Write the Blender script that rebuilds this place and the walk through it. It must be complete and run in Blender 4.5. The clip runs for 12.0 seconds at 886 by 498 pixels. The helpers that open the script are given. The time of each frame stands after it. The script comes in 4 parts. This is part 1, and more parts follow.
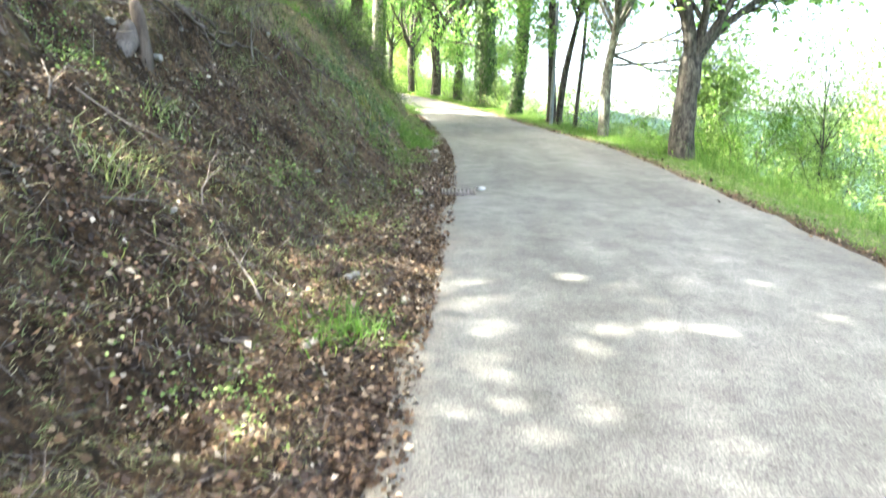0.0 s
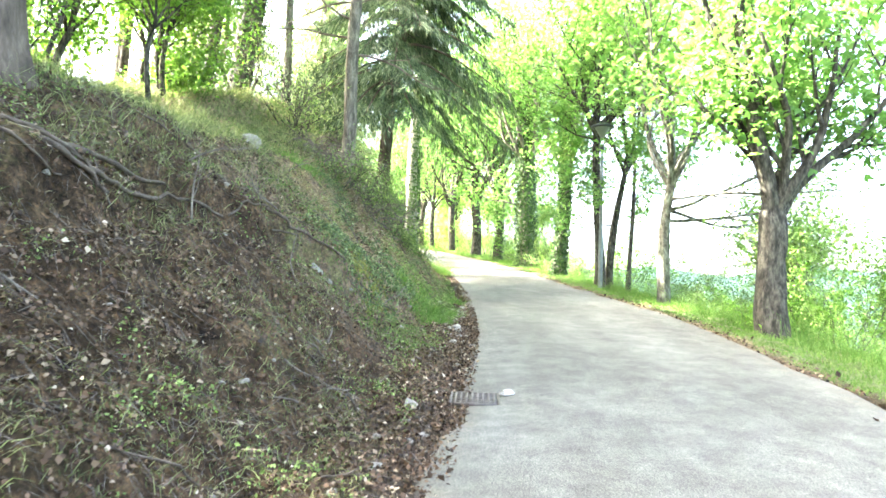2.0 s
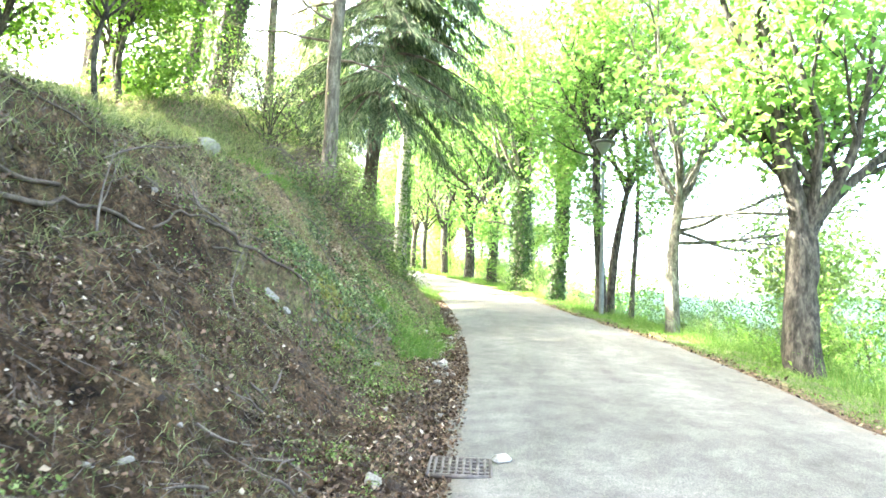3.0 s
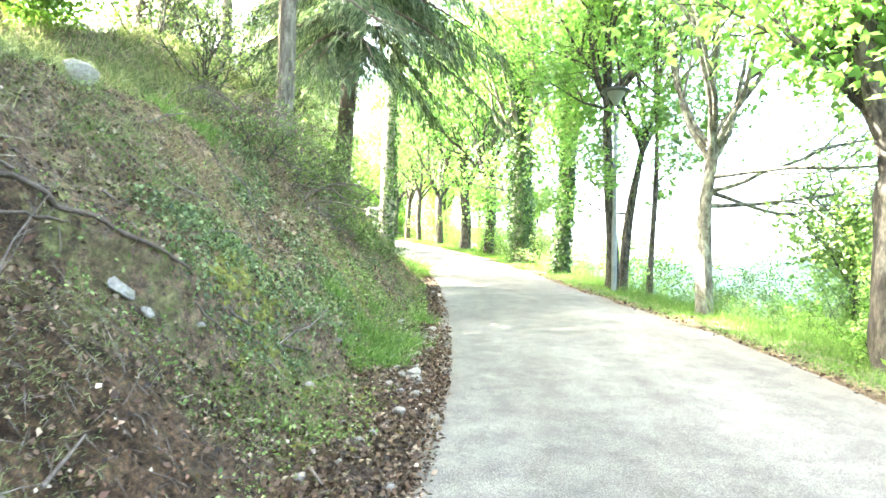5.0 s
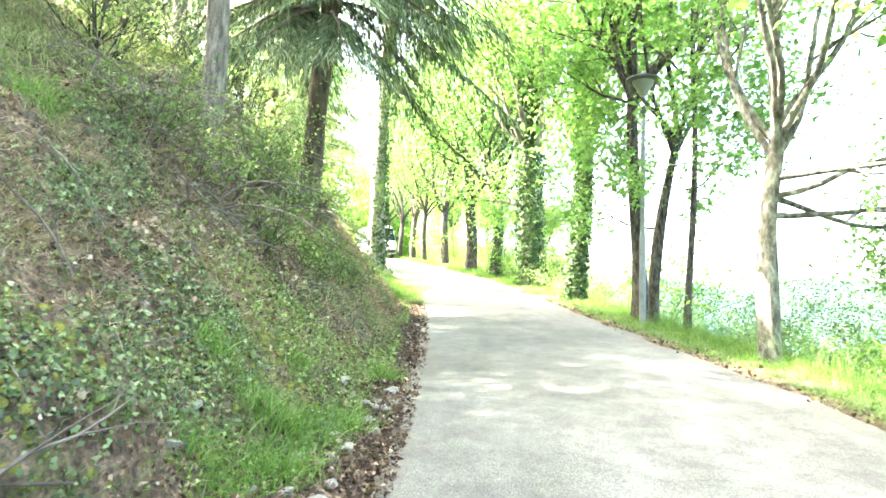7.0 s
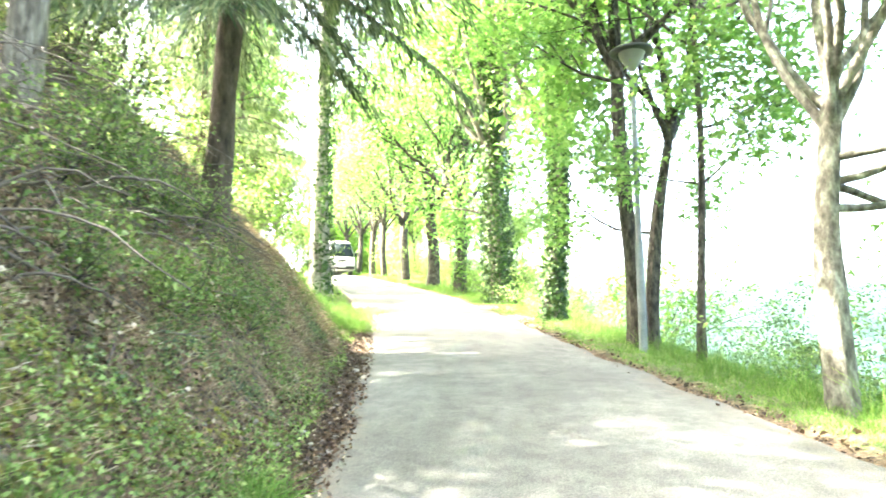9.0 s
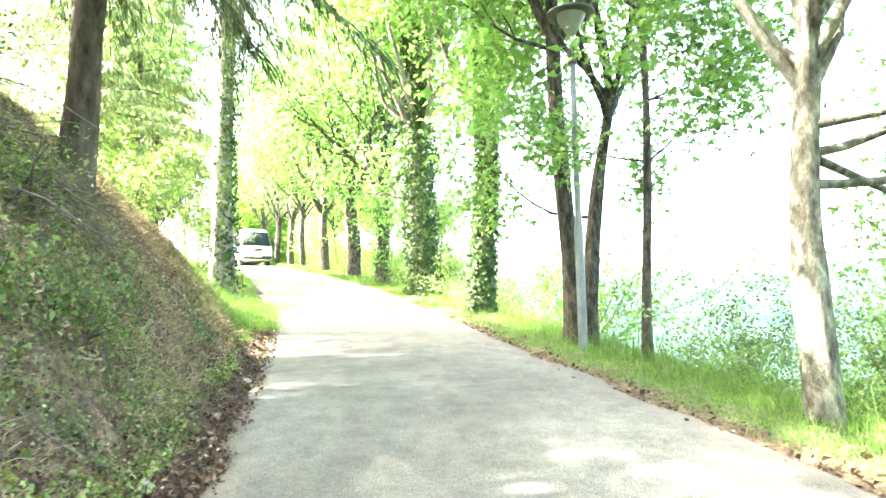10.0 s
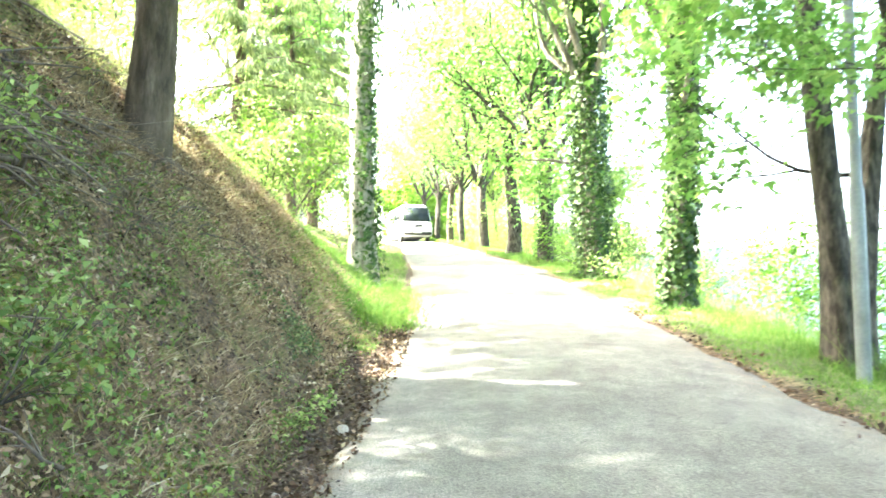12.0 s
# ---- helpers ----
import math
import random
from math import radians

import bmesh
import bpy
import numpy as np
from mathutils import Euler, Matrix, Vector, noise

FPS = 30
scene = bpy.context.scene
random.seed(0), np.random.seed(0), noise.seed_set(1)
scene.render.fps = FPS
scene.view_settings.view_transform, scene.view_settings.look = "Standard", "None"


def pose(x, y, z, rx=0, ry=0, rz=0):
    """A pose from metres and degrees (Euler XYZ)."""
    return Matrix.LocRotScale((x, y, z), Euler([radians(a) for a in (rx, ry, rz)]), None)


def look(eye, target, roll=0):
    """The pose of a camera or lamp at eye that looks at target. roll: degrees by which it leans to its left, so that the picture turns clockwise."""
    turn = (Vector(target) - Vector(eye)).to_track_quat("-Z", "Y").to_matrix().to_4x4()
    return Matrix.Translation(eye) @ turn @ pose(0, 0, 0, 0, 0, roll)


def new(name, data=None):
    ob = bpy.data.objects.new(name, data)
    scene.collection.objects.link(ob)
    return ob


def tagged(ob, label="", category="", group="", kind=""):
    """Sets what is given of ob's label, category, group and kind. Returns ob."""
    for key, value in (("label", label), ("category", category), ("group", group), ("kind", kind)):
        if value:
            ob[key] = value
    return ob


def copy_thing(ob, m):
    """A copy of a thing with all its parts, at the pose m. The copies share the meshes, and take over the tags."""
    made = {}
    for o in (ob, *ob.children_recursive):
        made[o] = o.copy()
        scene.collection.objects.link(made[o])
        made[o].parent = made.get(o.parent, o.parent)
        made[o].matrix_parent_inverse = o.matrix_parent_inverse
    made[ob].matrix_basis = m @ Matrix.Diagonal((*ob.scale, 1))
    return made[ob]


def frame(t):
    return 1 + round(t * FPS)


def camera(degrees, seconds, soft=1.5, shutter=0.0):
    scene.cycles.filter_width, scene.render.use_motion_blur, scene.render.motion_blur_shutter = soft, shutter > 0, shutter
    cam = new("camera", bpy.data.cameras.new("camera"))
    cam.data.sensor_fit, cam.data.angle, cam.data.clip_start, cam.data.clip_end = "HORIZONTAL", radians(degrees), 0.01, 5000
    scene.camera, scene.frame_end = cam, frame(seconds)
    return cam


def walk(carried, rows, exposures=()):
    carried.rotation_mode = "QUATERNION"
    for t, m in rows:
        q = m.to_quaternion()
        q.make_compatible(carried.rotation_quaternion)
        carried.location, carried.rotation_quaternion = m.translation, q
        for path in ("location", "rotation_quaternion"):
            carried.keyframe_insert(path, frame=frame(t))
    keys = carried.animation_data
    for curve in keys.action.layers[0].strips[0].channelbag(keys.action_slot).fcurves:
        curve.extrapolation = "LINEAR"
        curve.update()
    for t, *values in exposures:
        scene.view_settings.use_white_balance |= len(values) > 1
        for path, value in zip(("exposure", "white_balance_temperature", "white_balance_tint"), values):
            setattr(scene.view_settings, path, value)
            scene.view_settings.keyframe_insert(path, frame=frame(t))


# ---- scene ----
cam = camera(67.9, 12.0, soft=1.6, shutter=.25)
METRES, EYE, TILT, LEAN, TURN = 14.0, 1.31, -8.9, -2.0, 0.0
ROWS = [
    (0.0, 0.0, 0.0, 0.0, 0.0, 0.0, 0.0),
    (0.5, 0.0059, 0.0356, 0.0106, 0.92, 9.8, 0.3),
    (1.0, 0.0144, 0.0761, 0.0218, 2.08, 12.62, 0.0),
    (1.5, 0.0178, 0.1158, 0.0309, 2.94, 13.13, -0.41),
    (2.0, 0.0218, 0.1609, 0.0428, 4.0, 13.46, -0.57),
    (2.5, 0.0208, 0.1992, 0.0519, 4.07, 14.93, -0.42),
    (3.0, 0.0233, 0.242, 0.0629, 3.38, 15.41, -0.88),
    (5.0, 0.031, 0.3911, 0.1005, 3.48, 12.82, -0.21),
    (5.5, 0.0377, 0.4293, 0.1109, 3.26, 12.71, -0.58),
    (6.0, 0.0416, 0.4708, 0.1219, 1.47, 14.16, -0.35),
    (6.5, 0.0465, 0.5157, 0.1312, 2.93, 14.66, -0.97),
    (8.5, 0.049, 0.684, 0.1762, 7.33, 13.74, 0.87),
    (9.0, 0.0505, 0.7219, 0.1867, 2.02, 15.65, 2.05),
    (9.5, 0.0524, 0.765, 0.1954, -3.83, 15.38, 3.85),
    (10.0, 0.056, 0.8048, 0.205, -4.37, 14.47, 3.71),
    (10.5, 0.0644, 0.8397, 0.2164, -13.09, 14.56, 5.67),
    (11.0, 0.066, 0.8792, 0.2276, -8.71, 14.47, 4.36),
    (11.5, 0.0637, 0.9227, 0.2396, 1.23, 14.49, 1.6),
    (12.0, 0.0554, 0.9625, 0.2489, 9.44, 12.74, 0.77),
]
walk(cam, [(t, pose(0, 0, EYE, TILT, LEAN, TURN) @ pose(METRES * x, METRES * y, METRES * z, 90 + pitch, roll, yaw)) for t, x, y, z, yaw, pitch, roll in ROWS], exposures=((0, 3.95, 6900, 4), (.5, 4.12, 6900, 4), (1, 4.27, 6900, 4), (2, 4.5, 6900, 4), (3, 4.66, 6900, 4), (5.5, 4.87, 6900, 4), (8.5, 4.9, 7050, 5), (9.5, 4.84, 7050, 5), (12, 4.86, 6900, 4)))

# ---- light ----
world = bpy.data.worlds.new("world")
scene.world = world
world.use_nodes = True
wn = world.node_tree.nodes
sky = wn.new("ShaderNodeTexSky")
sky.sky_type, sky.sun_disc = "NISHITA", False
SUN_TO = Vector((-.72, .08, .82)).normalized()
sky.sun_elevation = math.asin(SUN_TO.z)
sky.sun_rotation = math.atan2(SUN_TO.x, SUN_TO.y)
sky.air_density, sky.dust_density, sky.ozone_density = .7, 6.0, .5
wn["Background"].inputs["Strength"].default_value = .15
world.node_tree.links.new(sky.outputs[0], wn["Background"].inputs["Color"])
sun = new("sun", bpy.data.lights.new("sun", "SUN"))
sun.data.energy, sun.data.angle, sun.data.color = 5.0, radians(.6), (1, .97, .92)
sun.matrix_world = look(SUN_TO * 60, (0, 0, 0))


# ---- materials ----
def ramp(nt, fac, stops):
    r = nt.nodes.new("ShaderNodeValToRGB")
    while len(r.color_ramp.elements) < len(stops):
        r.color_ramp.elements.new(.5)
    for el, (p, c) in zip(r.color_ramp.elements, stops):
        el.position, el.color = p, (*c, 1)
    nt.links.new(fac, r.inputs[0])
    return r.outputs[0]


def noise_node(nt, scale, detail=4, rough_=.6, stretch=None):
    n = nt.nodes.new("ShaderNodeTexNoise")
    n.inputs["Scale"].default_value, n.inputs["Detail"].default_value, n.inputs["Roughness"].default_value = scale, detail, rough_
    co = nt.nodes.new("ShaderNodeTexCoord").outputs["Object"]
    if stretch:
        m = nt.nodes.new("ShaderNodeMapping")
        m.inputs["Scale"].default_value = stretch
        nt.links.new(co, m.inputs[0])
        co = m.outputs[0]
    nt.links.new(co, n.inputs["Vector"])
    return n.outputs["Fac"]


def mixed(nt, fac, a, b, mode="MIX"):
    m = nt.nodes.new("ShaderNodeMix")
    m.data_type, m.blend_type = "RGBA", mode
    for s, v in ((m.inputs[0], fac), (m.inputs[6], a), (m.inputs[7], b)):
        if isinstance(v, (int, float)):
            s.default_value = v
        elif isinstance(v, tuple):
            s.default_value = (*v, 1)
        else:
            nt.links.new(v, s)
    return m.outputs[2]


def material(name, stops=None, scale=3, fine=40, fine_amount=.35, bump=.3, bump_scale=None, roughness=.8, metal=0.0, stretch=None):
    """A rough surface: large patches by the stops, fine grain over them, and relief."""
    m = bpy.data.materials.new(name)
    m.use_nodes = True
    nt = m.node_tree
    b = nt.nodes["Principled BSDF"]
    b.inputs["Roughness"].default_value, b.inputs["Metallic"].default_value = roughness, metal
    b.inputs["Specular IOR Level"].default_value = .3
    big = noise_node(nt, scale, 3, .6, stretch)
    col = ramp(nt, big, stops)
    small = noise_node(nt, fine, 5, .7, stretch)
    grain = ramp(nt, small, [(.3, (.35, .35, .35)), (.7, (1.5, 1.5, 1.5))])
    col = mixed(nt, fine_amount, col, grain, "MULTIPLY") if fine_amount else col
    nt.links.new(col, b.inputs["Base Color"])
    if bump:
        bp = nt.nodes.new("ShaderNodeBump")
        bp.inputs["Strength"].default_value, bp.inputs["Distance"].default_value = bump, .02
        nt.links.new(noise_node(nt, bump_scale or fine, 6, .65, stretch), bp.inputs["Height"])
        nt.links.new(bp.outputs[0], b.inputs["Normal"])
    return m


def leaf_material(name, stops, glow=.45, gloss=.35):
    """Thin leaves: part of the light passes through them; each leaf its own tint."""
    m = bpy.data.materials.new(name)
    m.use_nodes = True
    nt = m.node_tree
    b = nt.nodes["Principled BSDF"]
    g = nt.nodes.new("ShaderNodeNewGeometry")
    col = ramp(nt, g.outputs["Random Per Island"], stops)
    patch = ramp(nt, noise_node(nt, .8, 2), [(.35, (.75, .8, .7)), (.65, (1.2, 1.15, 1.1))])
    col = mixed(nt, .6, col, patch, "MULTIPLY")
    nt.links.new(col, b.inputs["Base Color"])
    b.inputs["Roughness"].default_value, b.inputs["Specular IOR Level"].default_value = .55, gloss
    if glow:
        t = nt.nodes.new("ShaderNodeBsdfTranslucent")
        nt.links.new(mixed(nt, 1.0, col, (.97, 1.08, .74), "MULTIPLY"), t.inputs["Color"])
        mx = nt.nodes.new("ShaderNodeMixShader")
        mx.inputs[0].default_value = glow
        nt.links.new(b.outputs[0], mx.inputs[1])
        nt.links.new(t.outputs[0], mx.inputs[2])
        nt.links.new(mx.outputs[0], nt.nodes["Material Output"].inputs[0])
    return m


def plain(name, color, roughness=.5, metal=0.0, transmission=0.0):
    m = bpy.data.materials.new(name)
    m.use_nodes = True
    nt = m.node_tree
    b = nt.nodes["Principled BSDF"]
    b.inputs["Roughness"].default_value, b.inputs["Metallic"].default_value = roughness, metal
    b.inputs["Transmission Weight"].default_value = transmission
    dirt = ramp(nt, noise_node(nt, 6, 4), [(.35, tuple(c * .85 for c in color)), (.65, color)])
    nt.links.new(dirt, b.inputs["Base Color"])
    return m


def ground_material():
    """Earth, litter, moss and grass, by the zones laid on the ground's points."""
    m = bpy.data.materials.new("woodland_ground")
    m.use_nodes = True
    nt = m.node_tree
    b = nt.nodes["Principled BSDF"]
    b.inputs["Roughness"].default_value, b.inputs["Specular IOR Level"].default_value = .95, .15
    zone = nt.nodes.new("ShaderNodeAttribute")
    zone.attribute_name = "zone"
    sep = nt.nodes.new("ShaderNodeSeparateColor")
    nt.links.new(zone.outputs["Color"], sep.inputs[0])
    earth = ramp(nt, noise_node(nt, 4.5, 7, .75), [(.34, (.018, .012, .008)), (.5, (.062, .04, .024)), (.66, (.17, .115, .072))])
    tan = ramp(nt, noise_node(nt, 5.5, 7, .75), [(.34, (.06, .044, .031)), (.5, (.19, .137, .096)), (.66, (.4, .3, .22))])
    earth = mixed(nt, zone.outputs["Alpha"], earth, tan)
    specks = ramp(nt, noise_node(nt, 30, 7, .8), [(.36, (.2, .18, .16)), (.5, (1, 1, 1)), (.66, (2.4, 2.1, 1.7))])
    earth = mixed(nt, .9, earth, specks, "MULTIPLY")
    moss = ramp(nt, noise_node(nt, 14, 5, .7), [(.36, (.06, .06, .03)), (.52, (.19, .19, .075)), (.68, (.38, .37, .15))])
    grass = ramp(nt, noise_node(nt, 25, 5, .7), [(.3, (.07, .085, .04)), (.7, (.24, .28, .12))])
    gravel = ramp(nt, noise_node(nt, 55, 4, .7), [(.35, (.035, .026, .02)), (.55, (.085, .06, .045)), (.72, (.22, .18, .15))])
    col = mixed(nt, sep.outputs[2], earth, gravel)
    patches = ramp(nt, noise_node(nt, 2.6, 5, .7), [(.5, (0, 0, 0)), (.58, (1, 1, 1))])
    col = mixed(nt, mixed(nt, 1.0, patches, sep.outputs[0], "MULTIPLY"), col, moss)
    col = mixed(nt, sep.outputs[1], col, grass)
    nt.links.new(col, b.inputs["Base Color"])
    bp = nt.nodes.new("ShaderNodeBump")
    bp.inputs["Strength"].default_value, bp.inputs["Distance"].default_value = 1.0, .08
    nt.links.new(noise_node(nt, 16, 9, .78), bp.inputs["Height"])
    nt.links.new(bp.outputs[0], b.inputs["Normal"])
    return m


def asphalt_material():
    m = bpy.data.materials.new("worn_asphalt")
    m.use_nodes = True
    nt = m.node_tree
    b = nt.nodes["Principled BSDF"]
    b.inputs["Roughness"].default_value, b.inputs["Specular IOR Level"].default_value = .85, .25
    big = ramp(nt, noise_node(nt, .7, 5, .65), [(.3, (.096, .094, .085)), (.7, (.152, .148, .136))])
    streak = ramp(nt, noise_node(nt, 1.6, 3, .6, (1, .12, 1)), [(.35, (.76, .76, .76)), (.65, (1.12, 1.12, 1.12))])
    stones = ramp(nt, noise_node(nt, 120, 3, .75), [(.36, (.3, .3, .3)), (.5, (1, 1, 1)), (.64, (2.1, 2.06, 2.0))])
    mottle = ramp(nt, noise_node(nt, 4.5, 4, .7), [(.36, (.72, .72, .71)), (.64, (1.2, 1.2, 1.18))])
    col = mixed(nt, .8, big, streak, "MULTIPLY")
    col = mixed(nt, .8, col, mottle, "MULTIPLY")
    col = mixed(nt, .85, col, stones, "MULTIPLY")
    edge = nt.nodes.new("ShaderNodeAttribute")
    edge.attribute_name = "zone"
    sep = nt.nodes.new("ShaderNodeSeparateColor")
    nt.links.new(edge.outputs["Color"], sep.inputs[0])
    dust = ramp(nt, noise_node(nt, 9, 5, .7), [(.42, (0, 0, 0)), (.6, (1, 1, 1))])
    amount = mixed(nt, 1.0, dust, sep.outputs[0], "MULTIPLY")
    col = mixed(nt, amount, col, (.13, .105, .08))
    nt.links.new(col, b.inputs["Base Color"])
    bp = nt.nodes.new("ShaderNodeBump")
    bp.inputs["Strength"].default_value, bp.inputs["Distance"].default_value = .6, .006
    nt.links.new(noise_node(nt, 120, 3, .75), bp.inputs["Height"])
    nt.links.new(bp.outputs[0], b.inputs["Normal"])
    return m


def hill_material():
    # the blue-green of distance haze is put into this base colour
    m = material("hazed_far_hills", [(.3, (.014, .027, .026)), (.7, (.024, .041, .037))], .004, .02, .3, 0, roughness=1.0)
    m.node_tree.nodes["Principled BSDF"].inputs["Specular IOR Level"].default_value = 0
    return m


GROUND, ASPHALT = ground_material(), asphalt_material()
BARK_GREY = material("grey_bark", [(.3, (.06, .052, .04)), (.5, (.14, .125, .1)), (.72, (.27, .26, .21))], 9, 45, .65, .9, 30, stretch=(1, 1, .22))
BARK_LICHEN = material("lichened_bark", [(.34, (.045, .041, .032)), (.46, (.105, .098, .078)), (.57, (.175, .17, .138)), (.68, (.29, .295, .24))], 13, 60, .55, 1.0, 34, stretch=(1, 1, .5))
BARK_PALE = material("pale_bark", [(.34, (.13, .12, .1)), (.5, (.3, .285, .245)), (.68, (.48, .46, .41))], 12, 50, .6, .9, 30, stretch=(1, 1, .4))
BARK_DARK = material("dark_bark", [(.38, (.016, .014, .01)), (.5, (.052, .045, .035)), (.64, (.105, .095, .075))], 17, 46, .7, 1.0, 28, stretch=(1, 1, .35))
BARK_PINE = material("pine_bark", [(.34, (.06, .05, .04)), (.5, (.14, .118, .095)), (.7, (.25, .22, .185))], 12, 50, .7, 1.0, 24, stretch=(1, 1, .3))
BARK_FIR = material("fir_bark", [(.32, (.04, .029, .021)), (.55, (.10, .075, .056)), (.75, (.17, .135, .105))], 9, 50, .5, .9, 30, stretch=(1, 1, .3))
ROOT = material("weathered_root", [(.3, (.045, .032, .024)), (.6, (.11, .085, .065)), (.8, (.22, .18, .145))], 8, 60, .5, .8, 40)
DEAD_WOOD = material("dead_wood", [(.3, (.065, .05, .04)), (.7, (.2, .165, .135))], 8, 60, .5, .5)
STRAW = material("dry_stalk", [(.3, (.2, .16, .11)), (.7, (.38, .32, .24))], 8, 60, .3, 0)
STONE = material("pale_stone", [(.3, (.2, .175, .145)), (.6, (.31, .285, .245)), (.8, (.43, .405, .365))], 6, 40, .4, .6, 25)
CONCRETE = material("broken_concrete", [(.3, (.3, .3, .28)), (.7, (.46, .45, .42))], 8, 70, .4, .5)
IRON = material("rusted_cast_iron", [(.3, (.10, .085, .075)), (.7, (.2, .175, .155))], 12, 90, .4, .3, roughness=.6, metal=.5)
PIT_SHADE = material("pit_shade_dark", [(.3, (.012, .01, .008)), (.7, (.03, .025, .02))], 8, 60, .4, .3)
STEEL = material("galvanised_steel", [(.3, (.13, .15, .15)), (.7, (.22, .25, .25))], 4, 40, .25, .1, roughness=.5, metal=.35)
LAMP_DARK = plain("lamp_cap_paint", (.05, .06, .06), .5)
LAMP_GLASS = plain("frosted_lamp_glass", (.3, .32, .3), .4)
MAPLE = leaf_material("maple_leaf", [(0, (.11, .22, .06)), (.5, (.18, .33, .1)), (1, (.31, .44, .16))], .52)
# darker copy of the maple leaf, with shade put into its colour
MAPLE_SHADED = leaf_material("shade_toned_leaf", [(0, (.08, .16, .03)), (.5, (.13, .26, .04)), (1, (.22, .35, .07))], .5)
IVY = leaf_material("ivy_leaf", [(0, (.03, .05, .02)), (.55, (.11, .165, .06)), (.9, (.24, .3, .13)), (1, (.42, .46, .27))], .35, .6)
IVY_DARK = leaf_material("trunk_ivy", [(0, (.018, .042, .014)), (.6, (.045, .092, .025)), (1, (.11, .17, .05))], .2, .25)
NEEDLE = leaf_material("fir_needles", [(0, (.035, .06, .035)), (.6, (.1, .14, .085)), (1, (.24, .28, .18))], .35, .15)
# lighter copy of the needles: sunlight and haze are put into the colour
NEEDLE_LIT = leaf_material("sunlit_needles", [(0, (.1, .14, .07)), (.6, (.22, .27, .15)), (1, (.38, .42, .26))], .45, .15)
ROW_LEAF = leaf_material("roadside_leaf", [(0, (.07, .15, .045)), (.5, (.13, .25, .075)), (1, (.25, .37, .14))], .45)
SLOPE_LEAF = leaf_material("slope_leaf", [(0, (.165, .265, .08)), (.5, (.28, .405, .13)), (1, (.43, .535, .22))], .55)
GRASS = leaf_material("grass_blade", [(0, (.075, .15, .028)), (.6, (.13, .25, .05)), (1, (.27, .33, .12))], .45, .3)
TURF = leaf_material("turf_blade", [(0, (.07, .085, .04)), (.6, (.2, .23, .1)), (1, (.4, .4, .22))], .4, .2)
WEED = leaf_material("fresh_weed", [(0, (.07, .11, .035)), (.5, (.18, .265, .08)), (1, (.36, .43, .17))], .4, .3)
MOSS = material("cushion_moss", [(.32, (.055, .06, .016)), (.5, (.15, .145, .03)), (.7, (.3, .275, .055))], 14, 90, .6, 1.0, 60, roughness=.95)
GRASS_DRY = leaf_material("dry_grass", [(0, (.13, .105, .055)), (.6, (.27, .22, .125)), (1, (.46, .39, .26))], .3, .2)
LITTER = leaf_material("dead_leaves", [(0, (.022, .014, .01)), (.5, (.075, .045, .028)), (.86, (.16, .1, .064)), (.97, (.33, .25, .18)), (1, (.48, .4, .32))], .1, .2)
LITTER_RED = leaf_material("red_dead_leaves", [(0, (.04, .022, .014)), (.5, (.12, .062, .038)), (.9, (.22, .13, .085)), (1, (.38, .28, .2))], .1, .2)
LITTER_PALE = leaf_material("pale_dead_leaves", [(0, (.1, .062, .043)), (.5, (.27, .18, .125)), (.85, (.44, .32, .235)), (1, (.58, .48, .39))], .2, .2)
BRACKEN = leaf_material("dead_bracken", [(0, (.14, .09, .066)), (.6, (.36, .25, .185)), (.92, (.52, .4, .31)), (1, (.68, .6, .5))], .4, .2)
SHRUB = leaf_material("shrub_leaf", [(0, (.06, .11, .03)), (.5, (.14, .21, .07)), (1, (.3, .35, .16))], .45)
HILL_HAZED = hill_material()

# -- lie of the land: the road climbs and bends, a bank on one side, a drop to the valley on the other
LEFT_Y = [-40, 0, 3.5, 5, 7, 9, 12, 14.5, 16, 19, 21, 22.5, 26.5, 31, 34, 41, 48, 56, 66, 80]
LEFT_X = [-2.6, -.26, -.15, -.04, .06, .09, .05, -.15, -.25, -.57, -.88, -1.1, -1.95, -2.85, -3.65, -5.3, -7.2, -9.8, -14, -22]
RIGHT_Y = [-40, 0, 5, 8.5, 10, 13, 15, 16.5, 18.5, 22, 27, 30, 36, 41, 48, 56, 66, 80]
RIGHT_X = [1.2, 3.5, 3.48, 3.44, 3.44, 3.36, 3.05, 2.8, 2.4, 1.87, 1.02, .5, -1.0, -2.4, -4.4, -7.0, -10.8, -18]


def smooth_line(ys, xs, y):
    return sum(np.interp(y + o, ys, xs) for o in (-1.2, -.6, 0, .6, 1.2)) / 5


def road_z(y):
    return .106 * np.clip(y, -60, 75) + .03 * np.clip(y - 75, 0, 200)


def step(a, b, v):
    t = np.clip((v - a) / (b - a), 0, 1)
    return t * t * (3 - 2 * t)


def value_noise(x, y, seed=0):
    xi, yi = np.floor(x), np.floor(y)
    fx, fy = x - xi, y - yi
    fx, fy = fx * fx * (3 - 2 * fx), fy * fy * (3 - 2 * fy)

    def corner(i, j):
        s = np.sin(i * 127.1 + j * 311.7 + seed * 74.7) * 43758.5453
        return s - np.floor(s)
    top = corner(xi, yi) * (1 - fx) + corner(xi + 1, yi) * fx
    low = corner(xi, yi + 1) * (1 - fx) + corner(xi + 1, yi + 1) * fx
    return (top * (1 - fy) + low * fy) * 2 - 1


def rough(x, y, seed=0):
    return sum(value_noise(x * f, y * f, seed + f) / f for f in (1, 2.1, 4.3, 9.1))


def dip(x, y):
    """The hollow worn round the drain."""
    return .05 * np.exp(-((x - .2) / .45) ** 2 - ((y - 7.65) / .5) ** 2)


